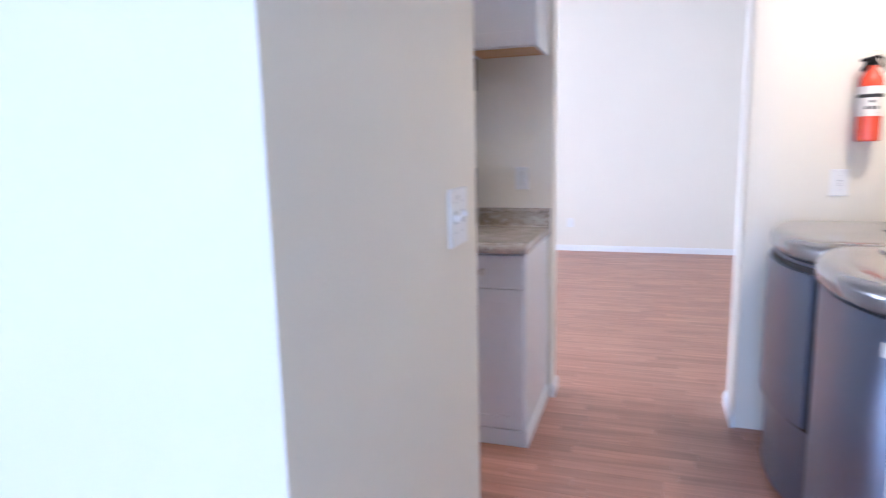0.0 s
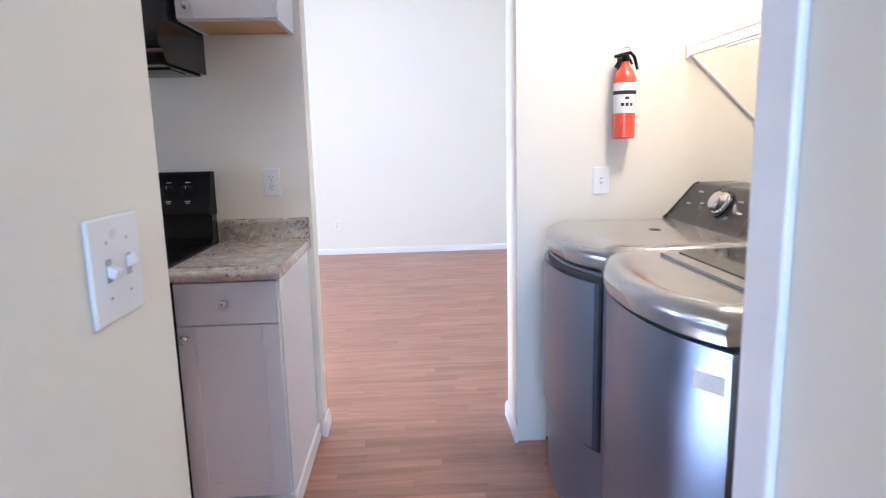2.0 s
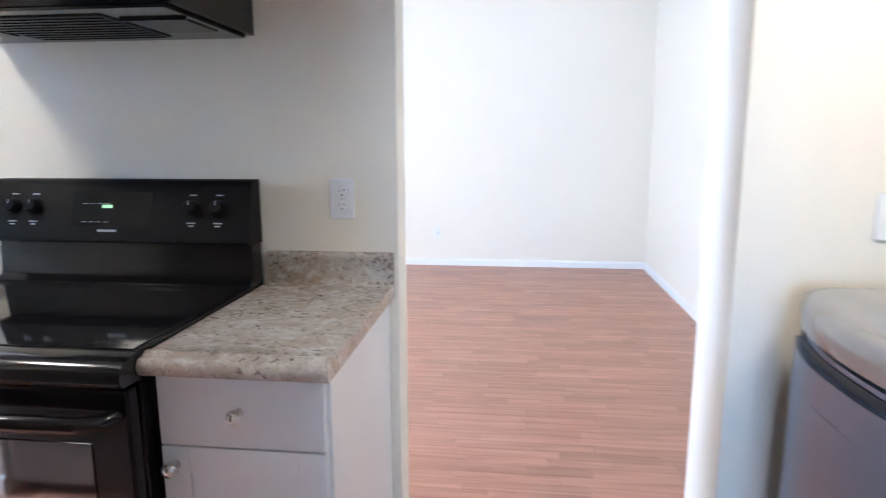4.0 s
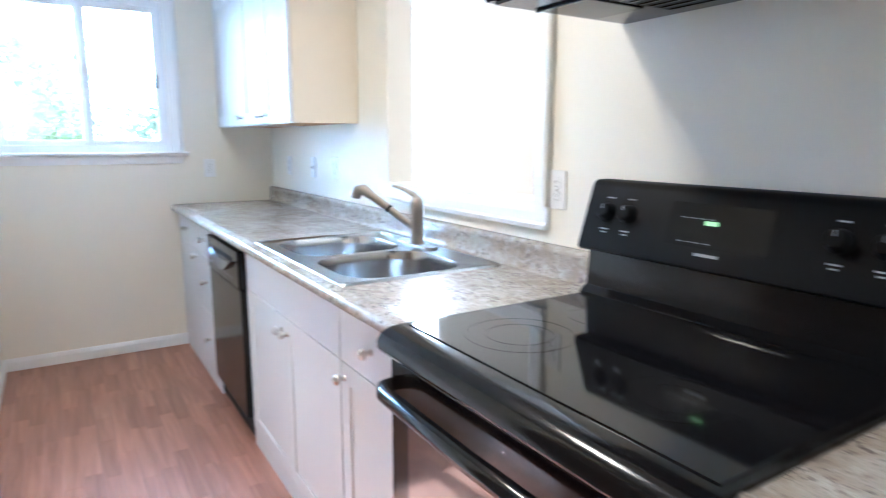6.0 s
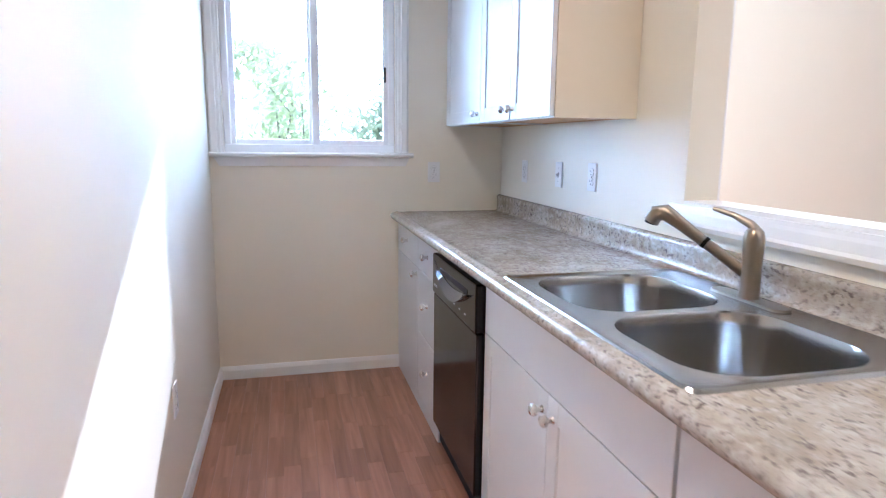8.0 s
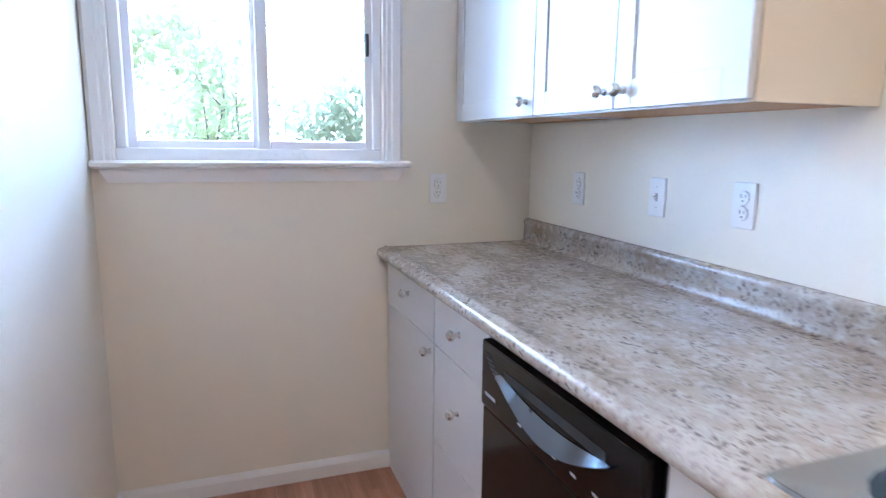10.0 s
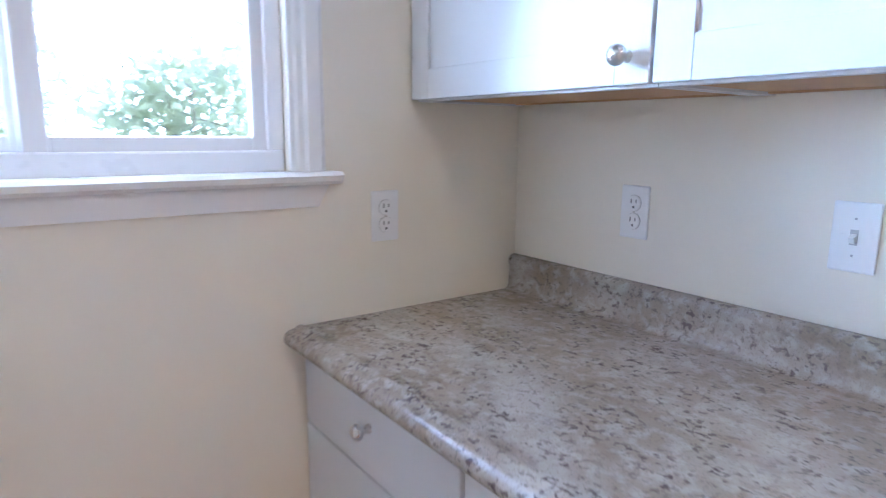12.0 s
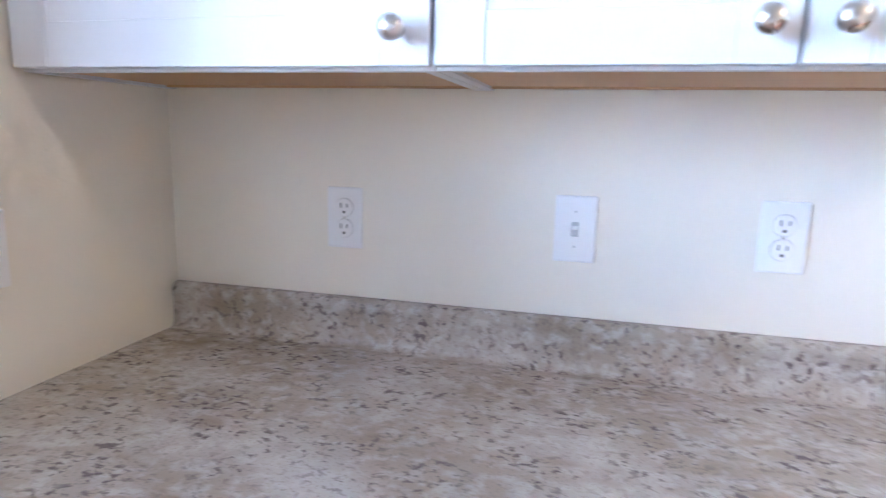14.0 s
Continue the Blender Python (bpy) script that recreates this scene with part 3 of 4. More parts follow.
def upper_cabinet(x0, x1, z0, z1, doors, label, side=None, depth=0.335):
    o = thing("upper_cabinet", (x0 + x1) / 2, -0.16, z0, label, "cabinet", "wall cabinets")
    part("side_panel", box(x0, x0 + 0.016, -depth + 0.021, -0.001, z0, z1), CABW, o)
    part("top_panel", box(x0 + 0.016, x1 - 0.016, -depth + 0.021, -0.001, z1 - 0.016, z1), CABW, o)
    part("back_panel", box(x0 + 0.016, x1 - 0.016, -0.012, -0.001, z0 + 0.024, z1 - 0.016), CABW, o)
    part("face_rail", box(x0 + 0.016, x1 - 0.016, -depth + 0.021, -depth + 0.038, z0, z0 + 0.040), CABW, o)
    part("side_panel", box(x1 - 0.016, x1, -depth + 0.021, -0.001, z0, z1), side or CABW, o, "cream laminate side panel" if side else "")
    part("bottom_panel", box(x0 + 0.016, x1 - 0.016, -depth + 0.038, -0.030, z0 + 0.005, z0 + 0.017), WOODUNDER, o, "unpainted tan wood underside")
    part("bottom_rail", box(x0 + 0.016, x1 - 0.016, -0.030, -0.012, z0 + 0.002, z0 + 0.024), WOODUNDER, o)
    for a, c, kx, kz in doors:
        f = shaker(a + 0.002, c - 0.002, z0 + 0.004, z1 - 0.004, -depth, o, 0.062)
        knob(f, kx, -depth, kz)
    return o


upper_cabinet(0.004, 0.630, 1.389, 2.16, [(0.004, 0.630, 0.588, 1.434)], "white wall cabinet with one door")
upper_cabinet(0.632, 1.420, 1.389, 2.16, [(0.632, 1.026, 0.988, 1.434), (1.026, 1.420, 1.062, 1.434)], "white wall cabinet with two doors and cream side", CABSIDE)
upper_cabinet(3.812, 4.165, 1.755, 2.16, [(3.812, 4.165, 3.86, 1.80)], "short white wall cabinet beside the range hood")

# ---- counters ----
Z = 0.914


def front_profile():
    return [(-0.56, Z), (-0.606, Z), (-0.613, Z + 0.0035), (-0.622, Z + 0.003), (-0.629, Z - 0.002), (-0.634, Z - 0.003), (-0.642, Z - 0.004), (-0.650, Z - 0.010), (-0.654, Z - 0.020), (-0.651, Z - 0.031), (-0.645, Z - 0.038), (-0.60, Z - 0.038), (-0.56, Z - 0.038)]


def back_profile():
    return [(-0.001, Z), (-0.038, Z), (-0.029, Z + 0.003), (-0.0235, Z + 0.010), (-0.0215, Z + 0.062), (-0.024, Z + 0.070), (-0.0245, Z + 0.080), (-0.020, Z + 0.088), (-0.013, Z + 0.092), (-0.001, Z + 0.092)]


def counter(x0, x1, label, hole=None):
    o = thing("countertop", (x0 + x1) / 2, -0.32, Z - 0.038, label, "countertop", "kitchen countertops")
    b = prism(front_profile(), "x", x0, x1)
    box(x0, x1, -0.15, -0.001, Z - 0.038, Z, bm=b)
    for a, c in ((x0, hole[0]), (hole[1], x1)) if hole else ((x0, x1),):
        box(a, c, -0.56, -0.15, Z - 0.038, Z, bm=b)
    bmesh.ops.remove_doubles(b, verts=b.verts, dist=0.0002)
    part("slab", b, STONE, o, "", True)
    part("backsplash", prism(back_profile(), "x", x0, x1), STONE, o, "", True)


counter(0.003, 3.034, "beige and grey granite-look laminate countertop with rolled edge", (1.80, 2.60))
counter(3.806, 4.180, "short granite-look laminate countertop beside the stove")


# ---- sink ----
def sink():
    o = thing("kitchen_sink", 2.197, -0.34, Z, "double bowl stainless steel sink set in the countertop", "sink")
    X0, X1, Y0, Y1 = 1.758, 2.636, -0.618, -0.050
    bowls = [(1.800, 2.185), (2.215, 2.598)]
    by0, by1 = -0.555, -0.152
    n = 6
    # rim: outer rounded outline, raised bead, flat deck round the two bowls
    b = bmesh.new()
    outer = rounded(X0, X1, Y0, Y1, 0.03, n)
    bead = rounded(X0 + 0.007, X1 - 0.007, Y0 + 0.007, Y1 - 0.007, 0.026, n)
    deck = rounded(X0 + 0.016, X1 - 0.016, Y0 + 0.016, Y1 - 0.016, 0.02, n)
    loops = [[b.verts.new((x, y, z)) for x, y in pts] for pts, z in ((outer, Z + 0.0005), (bead, Z + 0.007), (deck, Z + 0.003))]
    for p, q in zip(loops, loops[1:]):
        for i in range(len(p)):
            b.faces.new((p[i], p[(i + 1) % len(p)], q[(i + 1) % len(p)], q[i]))
    edges = [b.edges.get((loops[2][i], loops[2][(i + 1) % len(loops[2])])) for i in range(len(loops[2]))]
    for xa, xb in bowls:
        ring = [b.verts.new((x, y, Z + 0.003)) for x, y in rounded(xa, xb, by0, by1, 0.115, n)]
        edges += [b.edges.new((ring[i], ring[(i + 1) % len(ring)])) for i in range(len(ring))]
    bmesh.ops.triangle_fill(b, use_beauty=True, edges=edges)
    part("rim", b, STEEL, o, "", True)
    for xa, xb in bowls:
        b = bmesh.new()
        rings = []
        for inset, z, r in ((0, Z + 0.003, 0.115), (0.003, Z - 0.004, 0.113), (0.006, Z - 0.03, 0.112), (0.014, Z - 0.13, 0.105), (0.022, Z - 0.150, 0.096), (0.045, Z - 0.163, 0.08), (0.09, Z - 0.168, 0.055)):
            rings.append([b.verts.new((x, y, z)) for x, y in rounded(xa + inset, xb - inset, by0 + inset, by1 - inset, r, n)])
        for p, q in zip(rings, rings[1:]):
            for i in range(len(p)):
                b.faces.new((p[i], p[(i + 1) % len(p)], q[(i + 1) % len(p)], q[i]))
        b.faces.new(rings[-1])
        bowl = part("bowl", b, STEEL, o, "", True)
        cx, cy = (xa + xb) / 2, (by0 + by1) / 2
        part("drain", lathe([(0.056, 0), (0.056, 0.003), (0.046, 0.004), (0.038, 0.001), (0.0, 0.0012)], (cx, cy, Z - 0.1675), (0, 0, 1), 24), CHROME, bowl, "chrome drain basket", True)


sink()


def faucet():
    o = thing("faucet", 2.150, -0.10, Z + 0.003, "brushed nickel pull-out kitchen faucet on the sink deck", "faucet")
    fx, fy = 2.150, -0.098
    esc = [(x, y) for x, y in rounded(fx - 0.125, fx + 0.125, fy - 0.026, fy + 0.026, 0.0255, 8)]
    part("escutcheon", prism(esc, "z", Z + 0.003, Z + 0.010), FAUCET, o, "", True)
    part("body", lathe([(0.026, 0), (0.026, 0.006), (0.0245, 0.012), (0.0238, 0.07), (0.0242, 0.10), (0.025, 0.13), (0.0255, 0.152), (0.021, 0.170), (0.012, 0.179), (0.0, 0.181)], (fx, fy, Z + 0.008), (0, 0, 1), 24), FAUCET, o, "", True)
    a = Vector((fx, fy, Z + 0.062))
    d = Vector((-0.165, -0.140, 0.146))
    pts = [a + d * k for k in (0.0, 0.35, 0.5, 0.52, 0.54, 0.80, 0.93, 1.0)]
    sp = part("spout", tube(pts[:3], [0.0155, 0.0145, 0.0145], 16), FAUCET, o, "", True)
    part("collar", tube(pts[2:5], 0.0158, 16), BLACKTEX, sp)
    tip = pts[-1]
    part("spray_head", tube([pts[4], pts[5], pts[6], tip, tip + Vector((-0.020, -0.016, -0.004)), tip + Vector((-0.030, -0.024, -0.026))], [0.0148, 0.017, 0.020, 0.0225, 0.0225, 0.021], 18), FAUCET, sp, "", True)
    part("nozzle", tube([tip + Vector((-0.0295, -0.0235, -0.024)), tip + Vector((-0.0315, -0.025, -0.031))], 0.016, 16), RUBBER, sp)
    h = Vector((fx, fy, Z + 0.180))
    part("lever", tube([h, h + Vector((-0.010, -0.006, 0.014)), h + Vector((-0.045, -0.03, 0.034)), h + Vector((-0.085, -0.058, 0.046))], [0.014, 0.011, 0.0075, 0.005], 12), FAUCET, o, "", True)


faucet()


# ---- stove ----
def annulus(x, y, z, r, n=44):
    b = bmesh.new()
    ins, out = ([b.verts.new((x + q * math.cos(2 * math.pi * i / n), y + q * math.sin(2 * math.pi * i / n), z)) for i in range(n)] for q in (r - 0.0022, r))
    for i in range(n):
        b.faces.new((ins[i], out[i], out[(i + 1) % n], ins[(i + 1) % n]))
    return b


def stove():
    x0, x1 = 3.040, 3.800
    o = thing("electric_range", 3.42, -0.34, 0, "black electric range with smooth glass cooktop", "stove")
    part("body", box(x0, x1, -0.635, -0.03, 0.02, 0.895, 0.004), BLACK, o)
    for x in (x0 + 0.04, x1 - 0.04):
        for y in (-0.60, -0.08):
            part("foot", lathe([(0.018, 0), (0.018, 0.02), (0.012, 0.022)], (x, y, 0.0), (0, 0, 1), 12), RUBBER, o)
    prof = [(-0.10, 0.897), (-0.10, 0.921), (-0.640, 0.921), (-0.668, 0.919), (-0.690, 0.909), (-0.700, 0.893), (-0.700, 0.878), (-0.692, 0.868), (-0.640, 0.866), (-0.640, 0.897)]
    top = part("cooktop_frame", prism(prof, "x", x0 - 0.003, x1 + 0.003), BLACK, o, "", True)
    part("cooktop_glass", box(x0 + 0.012, x1 - 0.012, -0.632, -0.118, 0.919, 0.9235, 0.0012), BLACKGLASS, top)
    for x, y, r in ((3.235, -0.475, 0.112), (3.235, -0.235, 0.078), (3.605, -0.475, 0.088), (3.605, -0.235, 0.108)):
        for q in (r, r * 0.62):
            part("burner_ring", annulus(x, y, 0.9239, q), RING, top)
    # backguard: low riser and leaning control panel
    riser = [(-0.03, 0.90), (-0.118, 0.90), (-0.118, 0.928), (-0.108, 0.936), (-0.096, 0.944), (-0.088, 1.036), (-0.03, 1.036)]
    part("backguard", prism(riser, "x", x0, x1), BLACK, o, "", True)
    pan = [(-0.03, 1.036), (-0.122, 1.040), (-0.128, 1.046), (-0.126, 1.056), (-0.082, 1.196), (-0.074, 1.208), (-0.062, 1.213), (-0.03, 1.213)]
    cp = part("control_panel", prism(pan, "x", x0 - 0.004, x1 + 0.004), BLACKTEX, o, "black textured control panel", True)
    tilt = Vector((0, -0.140, -0.044)).normalized()
    up = Vector((0, 0.044, 0.140)).normalized()
    mid = Vector((0, -0.104, 1.126))

    def on(x, s, out=0.0):
        return Vector((x, 0, 0)) + mid + up * s + Vector((0, -0.954, 0.300)) * out

    def flat(x, s, w, h, m, out, name, parent, label=""):
        b = bmesh.new()
        q = [on(x - w / 2, s - h / 2, out), on(x + w / 2, s - h / 2, out), on(x + w / 2, s + h / 2, out), on(x - w / 2, s + h / 2, out)]
        back = [v - Vector((0, -0.954, 0.300)) * 0.003 for v in q]
        f, g = [b.verts.new(v) for v in q], [b.verts.new(v) for v in back]
        b.faces.new(f), b.faces.new(g[::-1])
        for i in range(4):
            b.faces.new((f[i], g[i], g[(i + 1) % 4], f[(i + 1) % 4]))
        return part(name, b, m, parent, label)

    dp = flat(3.405, 0.008, 0.235, 0.094, DISPLAY, 0.0015, "display_panel", cp)
    flat(3.365, 0.010, 0.125, 0.066, DISPLAY, 0.0024, "display", dp)
    flat(3.392, 0.014, 0.030, 0.009, GREEN_DIGITS, 0.0030, "clock_digits", dp, "green lit clock digits")
    for i in range(4):
        for j in range(2):
            flat(3.325 + 0.022 * i, 0.022 if j else -0.030, 0.014, 0.0016, PRINT, 0.0030, "key_print", dp)
    flat(3.395, -0.054, 0.055, 0.006, PRINT, 0.0016, "maker_mark", cp)
    for x in (3.108, 3.172, 3.640, 3.716):
        k = part("control_knob", lathe([(0.023, 0), (0.0225, 0.006), (0.019, 0.010), (0.0175, 0.022), (0.015, 0.025), (0, 0.025)], on(x, 0.012), (0, -0.954, 0.300), 22), BLACKTEX, cp, "", True)
        q = on(x, 0.012, 0.0252)
        part("pointer", tube([q + up * 0.004, q + up * 0.015], 0.0012, 6), PRINT, k)
        flat(x, -0.030, 0.024, 0.003, PRINT, 0.0016, "knob_print", cp)
        flat(x, -0.038, 0.014, 0.003, PRINT, 0.0016, "knob_print", cp)
        flat(x, 0.048, 0.020, 0.003, PRINT, 0.0016, "knob_print", cp)
    # oven door, window, handle, drawer
    door = part("oven_door", box(x0 + 0.004, x1 - 0.004, -0.672, -0.637, 0.235, 0.855, 0.006), BLACK, o)
    part("oven_window", box(x0 + 0.085, x1 - 0.085, -0.6755, -0.668, 0.36, 0.745, 0.002), OVENGLASS, door, "dark oven window glass")
    hz = 0.805
    part("handle", tube([(x0 + 0.03, -0.672, hz), (x0 + 0.04, -0.705, hz), (x0 + 0.075, -0.722, hz), (3.42, -0.728, hz), (x1 - 0.075, -0.722, hz), (x1 - 0.04, -0.705, hz), (x1 - 0.03, -0.672, hz)], [0.015, 0.016, 0.017, 0.018, 0.017, 0.016, 0.015], 14), BLACK, door, "", True)
    part("storage_drawer", box(x0 + 0.004, x1 - 0.004, -0.668, -0.637, 0.045, 0.225, 0.006), BLACK, o)


stove()


def range_hood():
    x0, x1, zb = 3.030, 3.800, 1.598
    o = thing("range_hood", 3.415, 0, zb, "black under-cabinet range hood over the stove", "range hood")
    prof = [(-0.001, zb + 0.004), (-0.001, 1.86), (-0.34, 1.86), (-0.465, 1.700), (-0.482, 1.680), (-0.485, 1.660), (-0.478, 1.646), (-0.455, 1.643), (-0.43, zb + 0.012), (-0.42, zb + 0.004)]
    part("shell", prism(prof, "x", x0, x1), BLACK, o, "", True)
    part("bottom_rim", box(x0 + 0.02, x1 - 0.02, -0.415, -0.012, zb - 0.004, zb + 0.004, 0.002), BLACK, o)
    part("grease_filter", box(x0 + 0.20, x1 - 0.20, -0.36, -0.07, zb - 0.007, zb - 0.003), BLACKTEX, o)
    for i in range(9):
        y = -0.34 + 0.032 * i
        part("filter_bar", box(x0 + 0.21, x1 - 0.21, y, y + 0.006, zb - 0.010, zb - 0.006), BLACK, o)
    for x in (x0 + 0.11, x1 - 0.11):
        part("lamp_lens", box(x - 0.07, x + 0.07, -0.30, -0.13, zb - 0.007, zb - 0.003, 0.002), DISPLAY, o)
        part("lens_frame", box(x - 0.08, x + 0.08, -0.31, -0.30, zb - 0.010, zb - 0.003, 0.002), BLACK, o)
    for i in range(3):
        part("switch", box(3.55 + 0.05 * i, 3.58 + 0.05 * i, -0.489, -0.482, 1.662, 1.676, 0.002), BLACKTEX, o)


range_hood()


def dishwasher():
    x0, x1 = 0.984, 1.594
    o = thing("dishwasher", 1.289, -0.3, 0, "black dishwasher with a curved pocket handle", "dishwasher")
    part("body", box(x0, x1, -0.60, -0.03, 0.02, 0.862), BLACKTEX, o)
    part("toe_panel", box(x0, x1, -0.575, -0.56, 0.0, 0.11), BLACKTEX, o)
    part("door", box(x0 + 0.003, x1 - 0.003, -0.632, -0.60, 0.115, 0.685, 0.005), BLACK, o)
    cp = part("control_panel", box(x0 + 0.003, x1 - 0.003, -0.638, -0.60, 0.690, 0.853, 0.006), BLACK, o)
    # crescent pocket: upper rim straight, lower lip bowed
    n = 16
    ya, z0 = -0.6385, 0.800
    b = bmesh.new()
    xs = [x0 + 0.11 + (x1 - x0 - 0.19) * i / n for i in range(n + 1)]
    low = [b.verts.new((x, ya - 0.016, z0 - 0.066 * math.sin(math.pi * i / n))) for i, x in enumerate(xs)]
    upv = [b.verts.new((x, ya - 0.001, z0 - 0.062 * math.sin(math.pi * i / n) + 0.040 * math.sin(math.pi * i / n) + 0.001)) for i, x in enumerate(xs)]
    ins = [b.verts.new((x, ya + 0.0, z0 - 0.062 * math.sin(math.pi * i / n) - 0.006)) for i, x in enumerate(xs)]
    for i in range(n):
        b.faces.new((low[i], low[i + 1], upv[i + 1], upv[i]))
        b.faces.new((ins[i], ins[i + 1], low[i + 1], low[i]))
    part("handle_lip", b, LIP, cp, "glossy curved handle lip with the window's blue sheen in its colour", True)
    part("handle_pocket", box(x0 + 0.13, x1 - 0.10, ya - 0.001, ya + 0.004, 0.795, 0.815), RUBBER, cp)
    for i in range(6):
        part("vent_slot", box(x0 + 0.022 + 0.012 * i, x0 + 0.028 + 0.012 * i + 0.03, ya - 0.0008, ya + 0.003, 0.822 - 0.009 * i, 0.826 - 0.009 * i), RUBBER, cp)
    part("maker_mark", box(x0 + 0.030, x0 + 0.085, ya - 0.0006, ya + 0.002, 0.722, 0.730), PRINT, cp)
    for i in range(5):
        x = x0 + 0.20 + 0.07 * i
        part("button_print", box(x, x + 0.016, ya - 0.0006, ya + 0.002, 0.722, 0.727), PRINT, cp)


dishwasher()


def refrigerator():
    x0, x1 = 2.645, 3.505
    o = thing("refrigerator", 3.128, -1.98, 0, "dark grey refrigerator standing in the alcove", "refrigerator")
    part("body", box(x0, x1, -2.37, -1.70, 0.03, 1.74, 0.006), FRIDGE, o)
    for z0, z1 in ((0.05, 1.18), (1.19, 1.735)):
        d = part("door", box(x0, x1, -1.695, -1.602, z0, z1, 0.012, 3), FRIDGE, o)
        part("handle", tube([(x1 - 0.05, -1.602, z0 + 0.3), (x1 - 0.05, -1.567, z0 + 0.32), (x1 - 0.05, -1.567, z1 - 0.08), (x1 - 0.05, -1.602, z1 - 0.06)], 0.010, 10), FRIDGE, d, "", True)
    part("kick_plate", box(x0 + 0.01, x1 - 0.01, -1.68, -1.66, 0.0, 0.048), BLACKTEX, o)


refrigerator()


# ---- laundry ----
def bulged(yc, half, front, bulge, back, n=14):
    """Outline in plan: a bowed front towards -x, square back."""
    pts = []
    for i in range(n + 1):
        s = -1 + 2 * i / n
        pts.append((front + bulge * (abs(s) ** 2.4), yc + half * s))
    return pts + [(back, yc + half), (back, yc - half)]


def machine(name, yc, label, washer):
    half, back = 0.343, 5.96
    o = thing(name, 5.6, yc, 0, label, "washing machine" if washer else "dryer")
    front = 5.122
    bulge = 0.085
    b = prism(bulged(yc, half, front, bulge, back), "z", 0.02, 0.903)
    part("cabinet", b, GRAPHITE, o, "graphite steel cabinet", True)
    for y in (yc - half + 0.06, yc + half - 0.06):
        for x in (5.32, 5.90):
            part("foot", lathe([(0.02, 0), (0.02, 0.02)], (x, y, 0), (0, 0, 1), 10), RUBBER, o)
    part("seam", prism(bulged(yc, half - 0.004, front + 0.018, bulge, back - 0.01), "z", 0.903, 0.918), RUBBER, o, "dark shadow seam")
    # top: rounded crown
    tb = bmesh.new()
    levels = ((0.918, 0.0), (0.948, -0.004), (0.966, 0.002), (0.978, 0.018), (0.984, 0.045), (0.986, 0.09))
    rings = []
    for z, inset in levels:
        pts = bulged(yc, half - max(inset, 0) * 0.45, front - 0.012 + inset, bulge, back)
        rings.append([tb.verts.new((x, y, z)) for x, y in pts])
    for p, q in zip(rings, rings[1:]):
        for i in range(len(p)):
            tb.faces.new((p[i], p[(i + 1) % len(p)], q[(i + 1) % len(p)], q[i]))
    tb.faces.new(rings[0][::-1]), tb.faces.new(rings[-1])
    top = part("top", tb, GRAPHTOP, o, "glossy rounded grey top", True)
    # console
    cz = [(5.645, 0.984), (5.665, 1.003), (5.745, 1.120), (5.765, 1.129), (5.90, 1.129), (5.945, 1.105), (5.955, 0.984)]
    cb = prism(cz, "y", yc - half + 0.004, yc + half - 0.004)
    for v in cb.verts:
        v.co.y = yc + (v.co.y - yc) * (1 - 1.15 * max(0, v.co.z - 0.984))
    con = part("console", cb, CONSOLE, o, "dark sloping control console", True)
    nrm = Vector((-0.857, 0, 0.515))
    c = Vector((5.705, yc - 0.02, 1.070))
    k = part("dial", lathe([(0.044, 0), (0.042, 0.012), (0.036, 0.016), (0.034, 0.034), (0.030, 0.038), (0, 0.038)], c, nrm, 28), CHROME, con, "chrome selector dial", True)
    part("dial_ring", lathe([(0.050, 0), (0.050, 0.004), (0.044, 0.004)], c, nrm, 28), BLACK, con)
    upv = Vector((0.515, 0, 0.857))
    for dy, s, w in ((0.20, 0.035, 0.03), (0.14, -0.01, 0.025), (0.24, -0.02, 0.035), (-0.10, 0.02, 0.03), (-0.16, 0.02, 0.02), (-0.13, -0.02, 0.03), (-0.24, 0.0, 0.04)):
        p = c + Vector((0, dy, 0)) + upv * s
        bb = bmesh.new()
        vs = [bb.verts.new(p + nrm * out + Vector((0, a * w / 2, 0)) + upv * (d * 0.003)) for out in (-0.002, 0.0008) for a, d in ((-1, -1), (1, -1), (1, 1), (-1, 1))]
        bb.faces.new(vs[:4]), bb.faces.new(vs[4:])
        for i in range(4):
            bb.faces.new((vs[i], vs[(i + 1) % 4], vs[4 + (i + 1) % 4], vs[4 + i]))
        part("console_print", bb, PRINT, con)
    trim = prism([(x - 0.006, z + 0.003) for x, z in cz[:4]] + [(5.765, 1.123), (5.75, 1.114), (5.675, 1.0), (5.655, 0.984)], "y", yc + half - 0.010, yc + half + 0.001)
    for v in trim.verts:
        v.co.y -= half * 1.15 * max(0, v.co.z - 0.987)
    part("end_trim", trim, CHROME, con, "bright curved trim strip", True)
    if washer:
        lid = part("lid", prism([(x, y) for x, y in rounded(5.30, 5.63, yc - 0.27, yc + 0.27, 0.05, 6)], "z", 0.987, 0.994), GRAPHTOP, o)
        part("lid_glass", prism([(x, y) for x, y in rounded(5.345, 5.615, yc - 0.235, yc + 0.235, 0.035, 6)], "z", 0.992, 0.9965), BLACKGLASS, lid, "dark glass lid window")
        part("sticker", prism([(5.1205 + 0.085 * abs(s) ** 2.4, yc + 0.343 * s) for s in (-0.97, -0.91, -0.85, -0.79)] + [(5.125 + 0.085 * abs(s) ** 2.4, yc + 0.343 * s) for s in (-0.79, -0.85, -0.91, -0.97)], "z", 0.815, 0.85), LABEL, o, "white paper sticker")
    else:
        # bowed door standing proud of the cabinet
        span = [(-0.90 + 1.80 * i / 12) for i in range(13)]
        outer = [(front - 0.020 + bulge * abs(s) ** 2.4, yc + half * s) for s in span]
